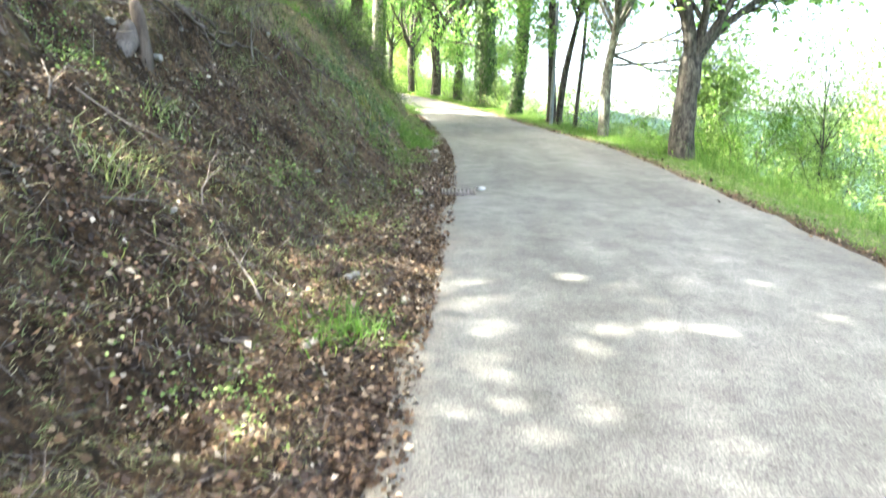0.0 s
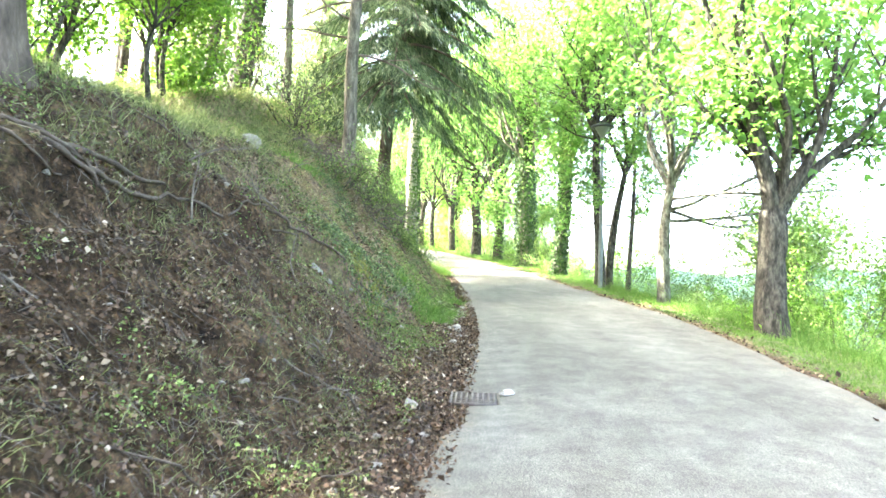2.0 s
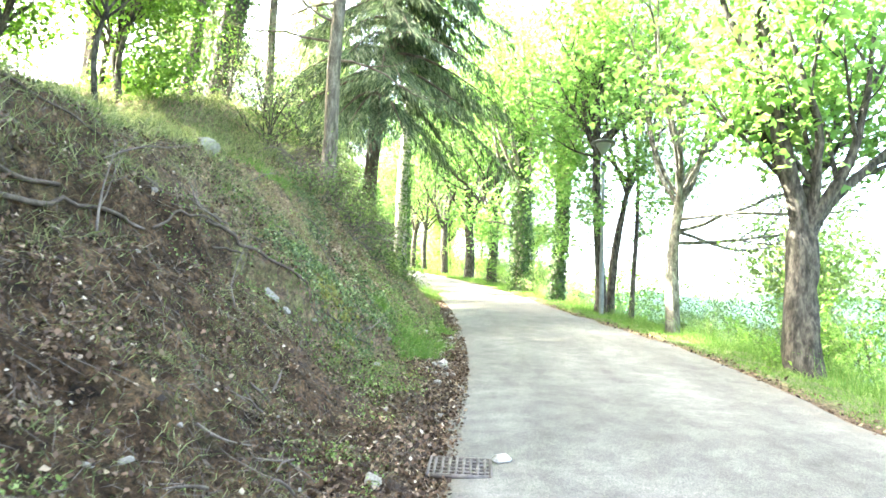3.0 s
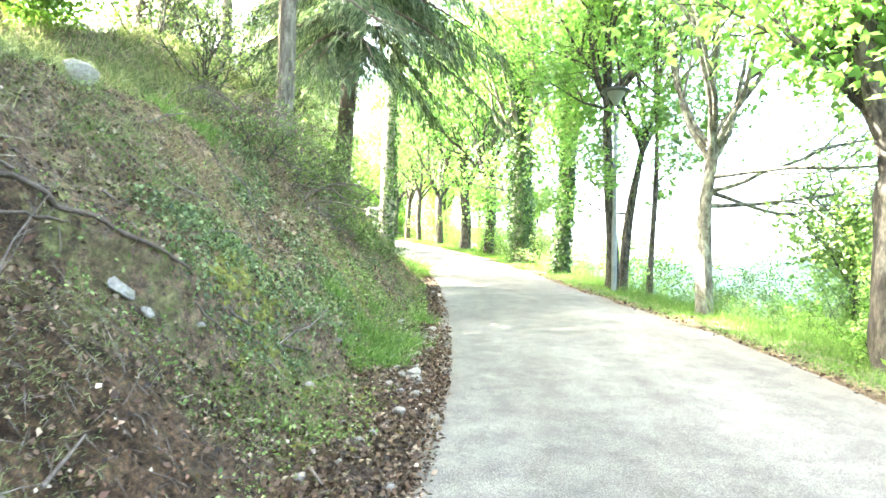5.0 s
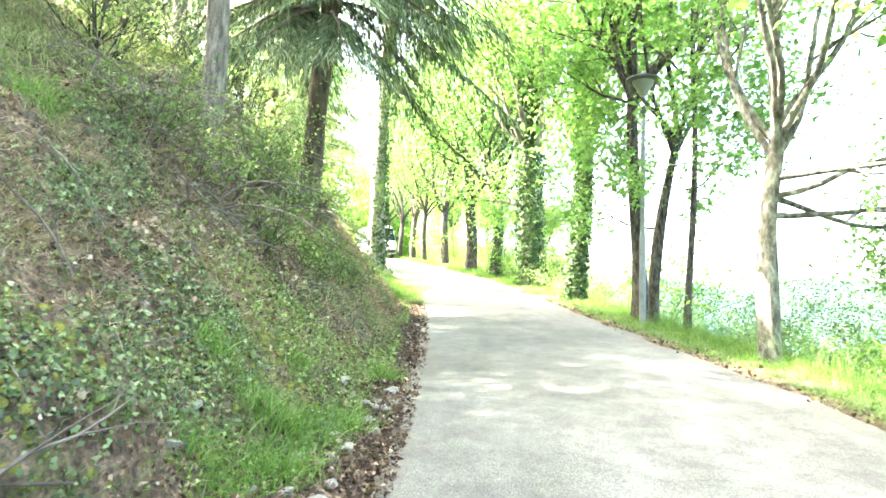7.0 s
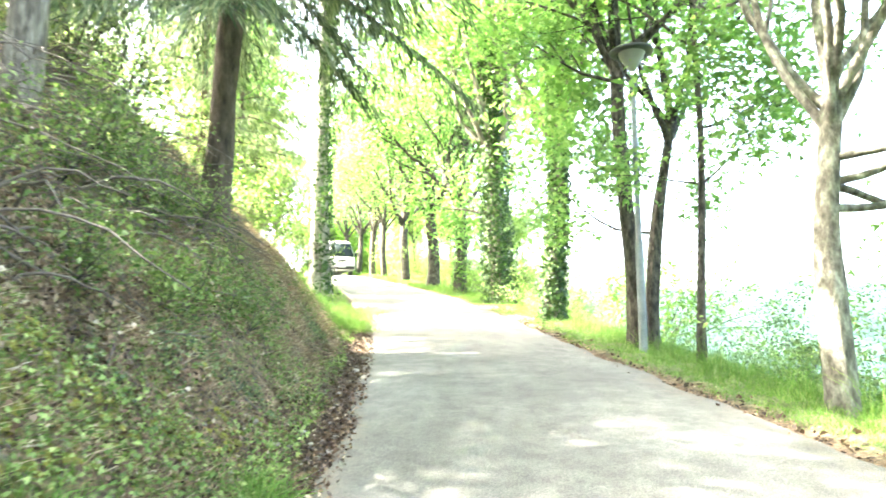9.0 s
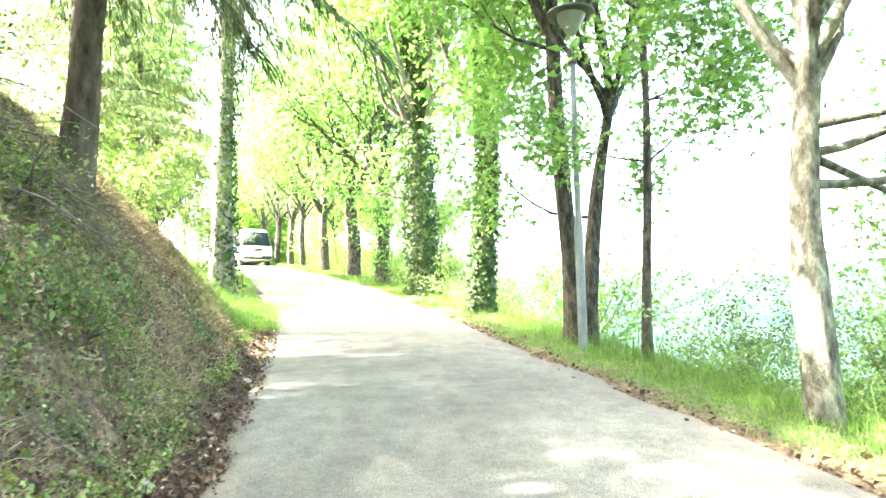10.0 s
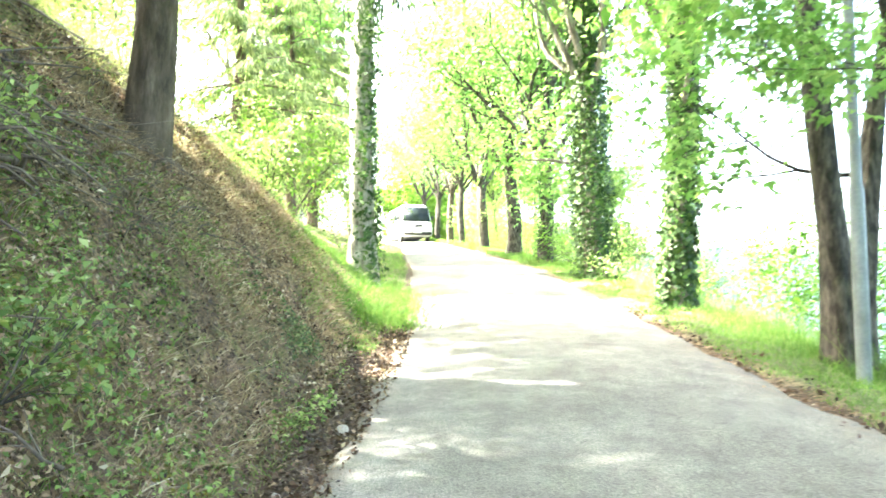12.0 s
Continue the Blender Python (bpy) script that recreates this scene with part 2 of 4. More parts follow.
def land(x, y, detail=True):
    """Height of the ground at x, y."""
    x, y = np.asarray(x, float), np.asarray(y, float)
    xl, xr = smooth_line(LEFT_Y, LEFT_X, y), smooth_line(RIGHT_Y, RIGHT_X, y)
    d, e = xl - x, x - xr
    z = road_z(y) - .03 - dip(x, y)
    foot = np.interp(y, [0, 6, 7.5, 9, 12, 15, 19, 21, 24, 30], [.7, .65, .55, .5, .37, .3, .3, .25, .4, .8])
    steep = np.interp(y, [0, 6, 7.5, 9, 12, 15.5, 19, 21, 24, 27, 40], [.9, .95, 1.0, .97, 1.05, 1.3, 1.25, 1.12, .9, .55, .4])
    brow = np.interp(y, [0, 12, 15, 19, 21.5, 24, 27, 60], [2.2, 2.2, 2.55, 2.4, 2.25, 1.6, 1.1, 1.2])
    run = np.clip(d - foot, 0, None)
    run = np.where(run < .3, run * run / .6, run - .15)
    h = steep * run
    far = np.interp(y, [0, 7, 9, 13, 15, 17, 20, 24, 60], [.48, .45, .26, .42, .6, .72, .7, .35, .35])
    h = np.where(h > brow, brow + (h - brow) * far, h)
    crest = np.interp(y, [0, 7, 9.5, 13, 15, 19, 24, 30], [4.2, 3.8, 2.85, 3.45, 3.8, 4.2, 6, 9])
    h = np.where(h > crest, crest + .5 * np.tanh((h - crest) * .3) - .04 * (h - crest), h)
    z = z + np.where(d > 0, h + .05 * step(0, .3, d), 0)
    fall = np.clip(e - 1.25, 0, None)
    fall = np.where(fall < .6, fall * fall / 1.2, fall - .3) * .72
    fall = np.where(fall > 30, 30 + (fall - 30) * .02, fall)
    z = z + np.where(e > 0, .05 * step(0, .25, e) - .12 * np.clip(e, 0, 1.3) - fall, 0)
    if detail:
        amp = step(.0, 1.2, d) * .10 + step(.1, 1.5, e) * .05
        z = z + amp * rough(x * 1.3, y * 1.3, 3) + (step(.0, .5, d) + step(0, .5, e)) * .045 * rough(x * 5, y * 5, 8)
        # two ledges of turf over undercut earth, along which roots hang
        for line_y, line_d, drop, a, b in (((4.5, 6, 7, 7.5, 8, 8.3, 8.9, 9.2, 9.7, 10.3, 11.5), (2.3, 2.25, 2.4, 2.25, 2.08, 1.85, 1.7, 1.42, 1.15, .95, .7), .17, 4.8, 11.2), ((6.5, 7.3, 8, 8.4, 9, 10), (2.9, 2.8, 2.7, 2.57, 2.52, 2.4), .10, 6.8, 9.8)):
            s = d - np.interp(y, line_y, line_d) + .09 * value_noise(y * 2.7, y * 0, 17)
            ends = step(a, a + .9, y) * (1 - step(b - .9, b, y))
            z = z + ends * drop * (step(-.03, .05, s) * (1 - step(.05, 1.0, s)) - .75 * np.exp(-((s + .13) / .13) ** 2))
        # hummocks and hollows where earth has slipped
        slip = step(.5, 1.1, d) * (1 - step(2.6, 3.4, d))
        z = z + slip * (.11 * value_noise(x * 2.3, y * 1.9, 44) * np.abs(value_noise(x * 1.1, y * 1.3, 45)) - .07 * np.clip(value_noise(x * 3.7 + y, y * 3.1, 46) - .25, 0, 1))
    return z

# ---- mesh helpers ----
RNG = np.random.default_rng(7)


def mesh_of(name, verts, faces, mat, smooth=False):
    verts, faces = np.asarray(verts, np.float32), np.asarray(faces, np.int32)
    me = bpy.data.meshes.new(name)
    n, k = faces.shape
    me.vertices.add(len(verts))
    me.vertices.foreach_set("co", verts.ravel())
    me.loops.add(n * k)
    me.loops.foreach_set("vertex_index", faces.ravel())
    me.polygons.add(n)
    me.polygons.foreach_set("loop_start", np.arange(0, n * k, k, dtype=np.int32))
    if smooth:
        me.polygons.foreach_set("use_smooth", np.ones(n, bool))
    me.update(calc_edges=True)
    me.validate()
    me.materials.append(mat)
    return me


def part(name, data, mat, parent=None, label="", smooth=True):
    """One mesh object, from a bmesh or a (verts, faces) pair, under a thing."""
    if isinstance(data, tuple):
        me = mesh_of(name, data[0], data[1], mat, smooth)
    else:
        me = bpy.data.meshes.new(name)
        data.to_mesh(me)
        data.free()
        me.materials.append(mat)
        if smooth:
            me.polygons.foreach_set("use_smooth", np.ones(len(me.polygons), bool))
    ob = new(name, me)
    if parent:
        ob.parent = parent
    if label:
        ob["label"] = label
    return ob


def thing(name, place, label, category, group="", kind="", turn=0):
    ob = new(name)
    ob.matrix_basis = pose(*place, 0, 0, turn)
    return tagged(ob, label, category, group, kind)


def join(pieces):
    vs, fs, at = [], [], 0
    for v, f in pieces:
        vs.append(v)
        fs.append(np.asarray(f) + at)
        at += len(v)
    return np.concatenate(vs), np.concatenate(fs)


def tube(points, radii, sides=8, knots=0.0, seed=0):
    """A tapered tube of quads along points."""
    p = np.asarray(points, float)
    r = np.asarray(radii, float)
    n = len(p)
    t = np.gradient(p, axis=0)
    t /= np.linalg.norm(t, axis=1)[:, None] + 1e-9
    ref = np.array([0.0, 1.0, 0.13]) if abs(t[0][2]) > .8 else np.array([0.05, 0.1, 1.0])
    u = np.cross(t, ref)
    u /= np.linalg.norm(u, axis=1)[:, None] + 1e-9
    w = np.cross(t, u)
    a = np.arange(sides) * 2 * np.pi / sides
    rad = r[:, None] * np.ones(sides)
    if knots:
        aa, ll = np.meshgrid(a, np.arange(n))
        rad = rad * (1 + knots * value_noise(np.cos(aa) * 1.7 + seed * 3.1, np.sin(aa) * 1.7 + ll * .45, seed))
        if sides > 11:
            rad = rad * (1 + .09 * value_noise(np.cos(aa) * 5.5 + seed, np.sin(aa) * 5.5 + ll * .2, seed + 1))
    v = p[:, None, :] + rad[..., None] * (np.cos(a)[None, :, None] * u[:, None, :] + np.sin(a)[None, :, None] * w[:, None, :])
    i, j = np.meshgrid(np.arange(n - 1), np.arange(sides), indexing="ij")
    q = np.stack([i * sides + j, i * sides + (j + 1) % sides, (i + 1) * sides + (j + 1) % sides, (i + 1) * sides + j], -1).reshape(-1, 4)
    v, top = v.reshape(-1, 3), (n - 1) * sides
    end = len(v)
    v = np.concatenate([v, p[-1:] + t[-1:] * r[-1] * .4])
    caps = [(top + k, top + (k + 1) % sides, top + (k + 2) % sides, end) for k in range(0, sides - sides % 2, 2)]
    return v, np.concatenate([q, np.array(caps, int).reshape(-1, 4)])


def unit(v):
    return v / (np.linalg.norm(v, axis=-1, keepdims=True) + 1e-9)


def leaves(places, size, rng, lobes=1, up=.6, spread=.35, normals=None, narrow=.45):
    """Leaves at places: kites, or three kites joined as lobes, each turned its own way."""
    n = len(places)
    nor = rng.normal(size=(n, 3))
    nor[:, 2] = np.abs(nor[:, 2]) + up
    nor = unit(nor) if normals is None else unit(normals + rng.normal(size=(n, 3)) * .35)
    a = unit(np.cross(nor, rng.normal(size=(n, 3))))
    if normals is None:
        a[:, 2] -= .35
        a = unit(a)
    b = unit(np.cross(nor, a))
    s = size * (1 + spread * rng.normal(size=(n, 1))).clip(.35, 2)
    vs = [places]
    fs = []
    for k in range(lobes):
        ang = (k - (lobes - 1) / 2) * .95
        ca, sa = math.cos(ang), math.sin(ang)
        f, g = a * ca + b * sa, b * ca - a * sa
        ln = s * (1 if k == lobes // 2 else .8)
        vs += [places + f * ln * .5 + g * ln * narrow * .6 + nor * ln * .12, places + f * ln - nor * ln * .12, places + f * ln * .5 - g * ln * narrow * .6 + nor * ln * .12]
        i = np.arange(n)
        fs.append(np.stack([i, i + n * (1 + 3 * k), i + n * (2 + 3 * k), i + n * (3 + 3 * k)], -1))
    return np.concatenate(vs), np.concatenate(fs)


def grow(rng, start, way, length, radius, level, tubes, tips, lift=.06, wander=.22, kids=(4, 4, 3), spread=1.0, sides=7):
    """One limb and what springs from it."""
    n = max(4, int(length / .28))
    p, d = np.array(start, float), unit(np.array(way, float))
    pts = [p.copy()]
    for i in range(n):
        d = unit(d + rng.normal(size=3) * wander * .5 + np.array([0, 0, lift]))
        p = p + d * length / n
        pts.append(p.copy())
    pts = np.array(pts)
    rad = radius * (1 - .72 * np.linspace(0, 1, n + 1))
    tubes.append(tube(pts, rad, max(4, sides // 2 * 2), .1, int(rng.integers(99))))
    if level == 0:
        tips.append(pts[n // 3:])
        return
    for c in range(kids[level - 1]):
        f = .3 + .7 * (c + rng.random() * .8) / kids[level - 1]
        k = min(n - 1, int(f * n))
        dk = unit(pts[min(n, k + 1)] - pts[k])
        side = unit(np.cross(dk, rng.normal(size=3)))
        w = unit(dk * (.75 + .2 * rng.random()) + side * (.75 * spread))
        grow(rng, pts[k], w, length * (.42 + .25 * rng.random()), rad[k] * .62, level - 1, tubes, tips, lift, wander, kids, spread, 4)
    tips.append(pts[-2:])


def scatter_on(tips, per, reach, rng):
    pts = np.concatenate(tips)
    c = np.repeat(pts, per, axis=0)
    return c + rng.normal(size=c.shape) * reach * np.array([1, 1, .7])


def ivy_on(pts, rad, count, rng, size=.09, shag=.10, side=None):
    """Ivy leaves over a trunk's skin."""
    k = rng.random(count) * (len(pts) - 1.001)
    i = k.astype(int)
    f = (k - i)[:, None]
    c = pts[i] * (1 - f) + pts[i + 1] * f
    r = (rad[i] * (1 - f[:, 0]) + rad[i + 1] * f[:, 0])
    a = rng.random(count) * 2 * np.pi if side is None else side + .75 * rng.normal(size=count)
    lump = 1 + .8 * value_noise(np.cos(a) * 1.5 + 9, np.sin(a) * 1.5 + c[:, 2] * .9, 5)
    o = np.stack([np.cos(a), np.sin(a), rng.normal(size=count) * .2], -1)
    return leaves(c + o * (r + shag * 1.4 * rng.random(count) ** .5 * lump)[:, None], size, rng, 1, normals=o, narrow=.8)


def broadleaf(place, label, height=9.0, fork=3.0, radius=.2, limbs=5, limb_length=4.0, lean=(0, 0), per=3, leaf=.13, lobes=3, reach=.28,
              seed=1, bark=None, foliage=None, ivy=0, spread=1.0, lift=.06, kids=(4, 4, 3), rise=.9, group="trees by the road", category="tree", low=0, ivy_top=6.0, bush=0, bias=(0, 0), low_way=None, ivy_side=None):
    """A broad-leaved tree > trunk, each main branch, crown (and ivy)."""
    rng = np.random.default_rng(seed)
    bark, foliage = bark or BARK_GREY, foliage or MAPLE
    root = thing("tree", place, label, category, group)
    n = 14
    f = np.linspace(0, 1, n)
    pts = np.stack([lean[0] * f ** 1.3 + .05 * np.sin(f * 5 + seed), lean[1] * f ** 1.3 + .05 * np.cos(f * 4 + seed), -.25 + f * (fork + .25)], -1)
    rad = radius * (1 + .55 * np.exp(-f * 14)) * (1 - .25 * f)
    knob = pts[-1] + np.array([[lean[0] * .05, 0, radius * .5], [lean[0] * .1, 0, radius * 1.1], [lean[0] * .12, 0, radius * 1.6]])
    part("trunk", tube(np.concatenate([pts, knob]), np.concatenate([rad, rad[-1] * np.array([.95, .7, .3])]), 24, .22, seed), bark, root)
    tips = []
    for k in range(limbs + low):
        a = 2 * np.pi * (k + .6 * rng.random()) / limbs + seed
        tubes = []
        if k < limbs:
            start, w, ln, r = pts[-1 - k % 2], (math.cos(a) * .62 * spread + bias[0], math.sin(a) * .62 * spread + bias[1], rise), limb_length * (.8 + .4 * rng.random()), radius * (.5 if limbs < 6 else .42)
        else:
            h = n // 2 + int(rng.integers(n // 2 - 1))
            a = a if low_way is None else low_way + .5 * rng.normal()
            start, w, ln, r = pts[h], (math.cos(a), math.sin(a), .12), limb_length * (.5 if low_way is None else .75), radius * (.24 if low_way is None else .32)
        bare = k >= limbs and low_way is not None
        grow(rng, start, w, ln, r, 1 if bare else 2, tubes, [] if bare else tips, 0 if bare else lift, .24, (5,) if bare else kids, spread)
        part("branch", join(tubes), bark, root)
    if height > fork + limb_length:
        tubes = []
        grow(rng, pts[-1], (.05, .05, 1), height - fork, radius * .6, 2, tubes, tips, lift, .15, (5, 6, 3), spread)
        part("branch", join(tubes), bark, root)
    part("crown", leaves(scatter_on(tips, per, reach, rng), leaf, rng, lobes), foliage, root, smooth=False)
    if ivy:
        zs = np.linspace(0, ivy_top, 10)
        ip = np.stack([np.interp(zs, pts[:, 2], pts[:, 0]), np.interp(zs, pts[:, 2], pts[:, 1]), zs], -1)
        part("ivy", ivy_on(ip, np.interp(zs, pts[:, 2], rad) * (1 - .4 * step(fork, ivy_top, zs)), ivy, rng, .062, .07 + bush, ivy_side), IVY_DARK, root, "climbing ivy leaves", smooth=False)
    return root


def ground_at(x, y, sink=0.0):
    return (x, y, float(land(x, y)) - sink)


# ---- setting: ground, road, distance ----
def axis(*runs):
    out = []
    for a, b, s in runs:
        out += list(np.arange(a, b, s))
    return np.array(out)


def make_ground():
    xs = np.concatenate([-np.geomspace(2500, 12, 22), axis((-11.5, -5, .35), (-5, 0.5, .05), (.5, 2.0, .12), (2.0, 5.5, .075), (5.5, 12, .5)), np.geomspace(12.5, 2500, 24)])
    ys = np.concatenate([-np.geomspace(2500, 8, 16), axis((-7.5, 1, .5), (1, 24, .055), (24, 46, .3), (46, 82, 1.2)), np.geomspace(83, 2500, 18)])
    X, Y = np.meshgrid(xs, ys)
    Z = land(X, Y)
    xl, xr = smooth_line(LEFT_Y, LEFT_X, Y), smooth_line(RIGHT_Y, RIGHT_X, Y)
    d, e = xl - X, X - xr
    Z = Z - .04 * step(.0, .15, -d) * step(0, .15, -e)
    V = np.stack([X, Y, Z], -1).reshape(-1, 3)
    ny, nx = X.shape
    i, j = np.meshgrid(np.arange(ny - 1), np.arange(nx - 1), indexing="ij")
    F = np.stack([i * nx + j, i * nx + j + 1, (i + 1) * nx + j + 1, (i + 1) * nx + j], -1).reshape(-1, 4)
    me = mesh_of("ground", V, F, GROUND, True)
    me.materials.append(HILL_HAZED)
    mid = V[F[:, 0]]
    # far valley faces take the haze-tinted colour instead of earth
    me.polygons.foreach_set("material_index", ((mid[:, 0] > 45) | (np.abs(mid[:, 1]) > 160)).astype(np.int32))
    patch = .5 + .5 * rough(X * .9, Y * .9, 12)
    moss = step(.4, .7, patch + .35 * step(6.5, 9.5, Y) - .12) * step(.35, 1.0, d) * (.06 + .75 * step(6.3, 9.0, Y))
    moss = np.maximum(moss, .55 * step(2.1, 2.6, d) * step(.2, .6, patch))
    grass = step(.05, .35, e) + step(.55, .8, .5 + .5 * rough(X * .7, Y * .7, 31)) * step(.4, .9, d) * .5 * step(11, 17, Y) + step(26, 30, Y) * step(.2, .6, d) * .7
    gravel = (1 - step(.15, .65, d)) * (d > -.2)
    gravel = np.maximum(gravel, (1 - step(0, .2, e)) * (e > -.1) * .4)
    col = me.attributes.new("zone", "FLOAT_COLOR", "POINT")
    col.data.foreach_set("color", np.stack([moss.clip(0, 1), grass.clip(0, 1), gravel.clip(0, 1), step(7.8, 10.5, Y)], -1).astype(np.float32).ravel())
    tagged(new("ground", me), "wooded bank of brown earth, moss and grass above a valley", "ground", kind="structure")


def make_road():
    ys = axis((-40, 0, 1), (0, 26, .15), (26, 80, .6))
    fs = np.linspace(0, 1, 45)
    Y, F = np.meshgrid(ys, fs, indexing="ij")
    L = smooth_line(LEFT_Y, LEFT_X, Y) - .05 + .06 * rough(Y * 1.7, Y * 0, 4)
    R = smooth_line(RIGHT_Y, RIGHT_X, Y) + .04 + .05 * rough(Y * 1.5, Y * 0, 6)
    X = L * (1 - F) + R * F
    Z = road_z(Y) + .03 * (1 - (2 * F - 1) ** 2) + .008 * rough(X * .8, Y * .8, 2) - .05 * step(.47, .5, np.abs(F - .5)) - dip(X, Y)
    n, k = Y.shape
    i, j = np.meshgrid(np.arange(n - 1), np.arange(k - 1), indexing="ij")
    Q = np.stack([i * k + j, i * k + j + 1, (i + 1) * k + j + 1, (i + 1) * k + j], -1).reshape(-1, 4)
    me = mesh_of("road", np.stack([X, Y, Z], -1).reshape(-1, 3), Q, ASPHALT, True)
    edge = (1 - step(0, .3, X - L)) + (1 - step(0, .45, R - X)) * .9
    col = me.attributes.new("zone", "FLOAT_COLOR", "POINT")
    col.data.foreach_set("color", np.stack([edge, edge, edge, np.ones_like(edge)], -1).clip(0, 1).astype(np.float32).ravel())
    tagged(new("road", me), "narrow worn grey asphalt road climbing and bending", "road", kind="structure")


def make_hills():
    a = np.linspace(-2.2, 2.2, 90)
    for k, (dist, base, high) in enumerate(((900, -60, 40), (1700, -60, 130))):
        top = high + 45 * rough(a * 3, a * 0, 20 + k)
        x, y = np.sin(a + .9) * dist, np.cos(a + .9) * dist
        lo, hi = np.stack([x, y, np.full_like(a, base)], -1), np.stack([x * 1.25, y * 1.25, top], -1)
        V = np.concatenate([lo, hi])
        i = np.arange(89)
        part("backdrop", (V, np.stack([i, i + 1, i + 91, i + 90], -1)), HILL_HAZED)
        tagged(bpy.data.objects["backdrop" if k == 0 else "backdrop.001"], "hills across the valley with blue-green haze put into their colour", "hills", kind="structure")


make_ground()
make_road()
make_hills()

# ---- trees by the road ----
def verge(y, off):
    x = float(smooth_line(RIGHT_Y, RIGHT_X, np.array(y))) + off
    return ground_at(x, y)


broadleaf(ground_at(4.42, 12.2), "stout maple with rough dark bark and bright green leaves", 9, 1.75, .23, 6, 3.3, (-.05, .05), 15, .10, 3, .33, seed=3, bark=BARK_DARK, spread=.8, rise=1.0, bias=(.3, .15))
broadleaf(ground_at(3.8, 16.15), "slender maple with pale lichened bark, forked in a vase", 10, 2.7, .125, 7, 4.3, (.22, .1), 16, .08, 3, .3, seed=8, bark=BARK_LICHEN, spread=1.0, rise=1.1, low=4, low_way=.0)
broadleaf(ground_at(3.75, 18.9), "thin young tree with a dark stem and fanned leaves", 8, 4.5, .055, 5, 3.2, (.05, 0), 9, .065, 3, .17, seed=11, bark=BARK_DARK, low=8, spread=1.2, rise=.5, bias=(.3, -.05))
broadleaf(ground_at(3.17, 20.05), "straight dark-barked maple behind the lamp post", 10, 4.4, .125, 5, 3.4, (-.1, .1), 11, .07, 3, .19, seed=14, bark=BARK_DARK, spread=1.0, rise=.8, low=2)
broadleaf(ground_at(3.45, 20.3), "slighter second stem of the maple pair, leaning outward", 9, 3.4, .1, 5, 3.6, (.45, .1), 11, .07, 3, .19, seed=15, bark=BARK_DARK, spread=.9, rise=.9, low=1)
broadleaf(verge(23.2, .8), "tree thickly clad in ivy", 10, 3.7, .17, 6, 4.2, (.1, 0), 20, .14, 1, .45, seed=17, ivy=9500, ivy_top=6.5, low=1)
broadleaf(verge(27.9, .85), "tree thickly clad in hanging ivy", 10, 4.2, .22, 6, 4.2, (-.2, 0), 20, .14, 1, .45, seed=21, ivy=15000, ivy_top=7.5, bush=.12, low=1)
ROW = ((32.9, .85, .22, 2200), (37.4, .85, .28, 0), (43.3, .85, .22, 0), (49.3, .85, .18, 0), (53, .9, .2, 0), (57.5, .9, .2, 0), (63, 1, .2, 0))
for k, (y, off, r, ivy) in enumerate(ROW):
    broadleaf(verge(y, off), "tall roadside maple in fresh green leaf", 10, 3.1, r, 6, 4.6, (0, 0), 19, .15, 1, .5, seed=30 + k, ivy=ivy, bark=BARK_DARK, foliage=ROW_LEAF)


# ---- trees on the bank ----
def sprays(places, ways, length, width, rng):
    """Narrow needle sprays that hang the given way."""
    n = len(places)
    a = unit(ways + rng.normal(size=(n, 3)) * .3)
    b = unit(np.cross(a, rng.normal(size=(n, 3))))
    s = length * (1 + .35 * rng.normal(size=(n, 1))).clip(.4, 1.8)
    v = np.concatenate([places, places + a * s * .45 + b * width, places + a * s, places + a * s * .45 - b * width])
    i = np.arange(n)
    return v, np.stack([i, i + n, i + 2 * n, i + 3 * n], -1)


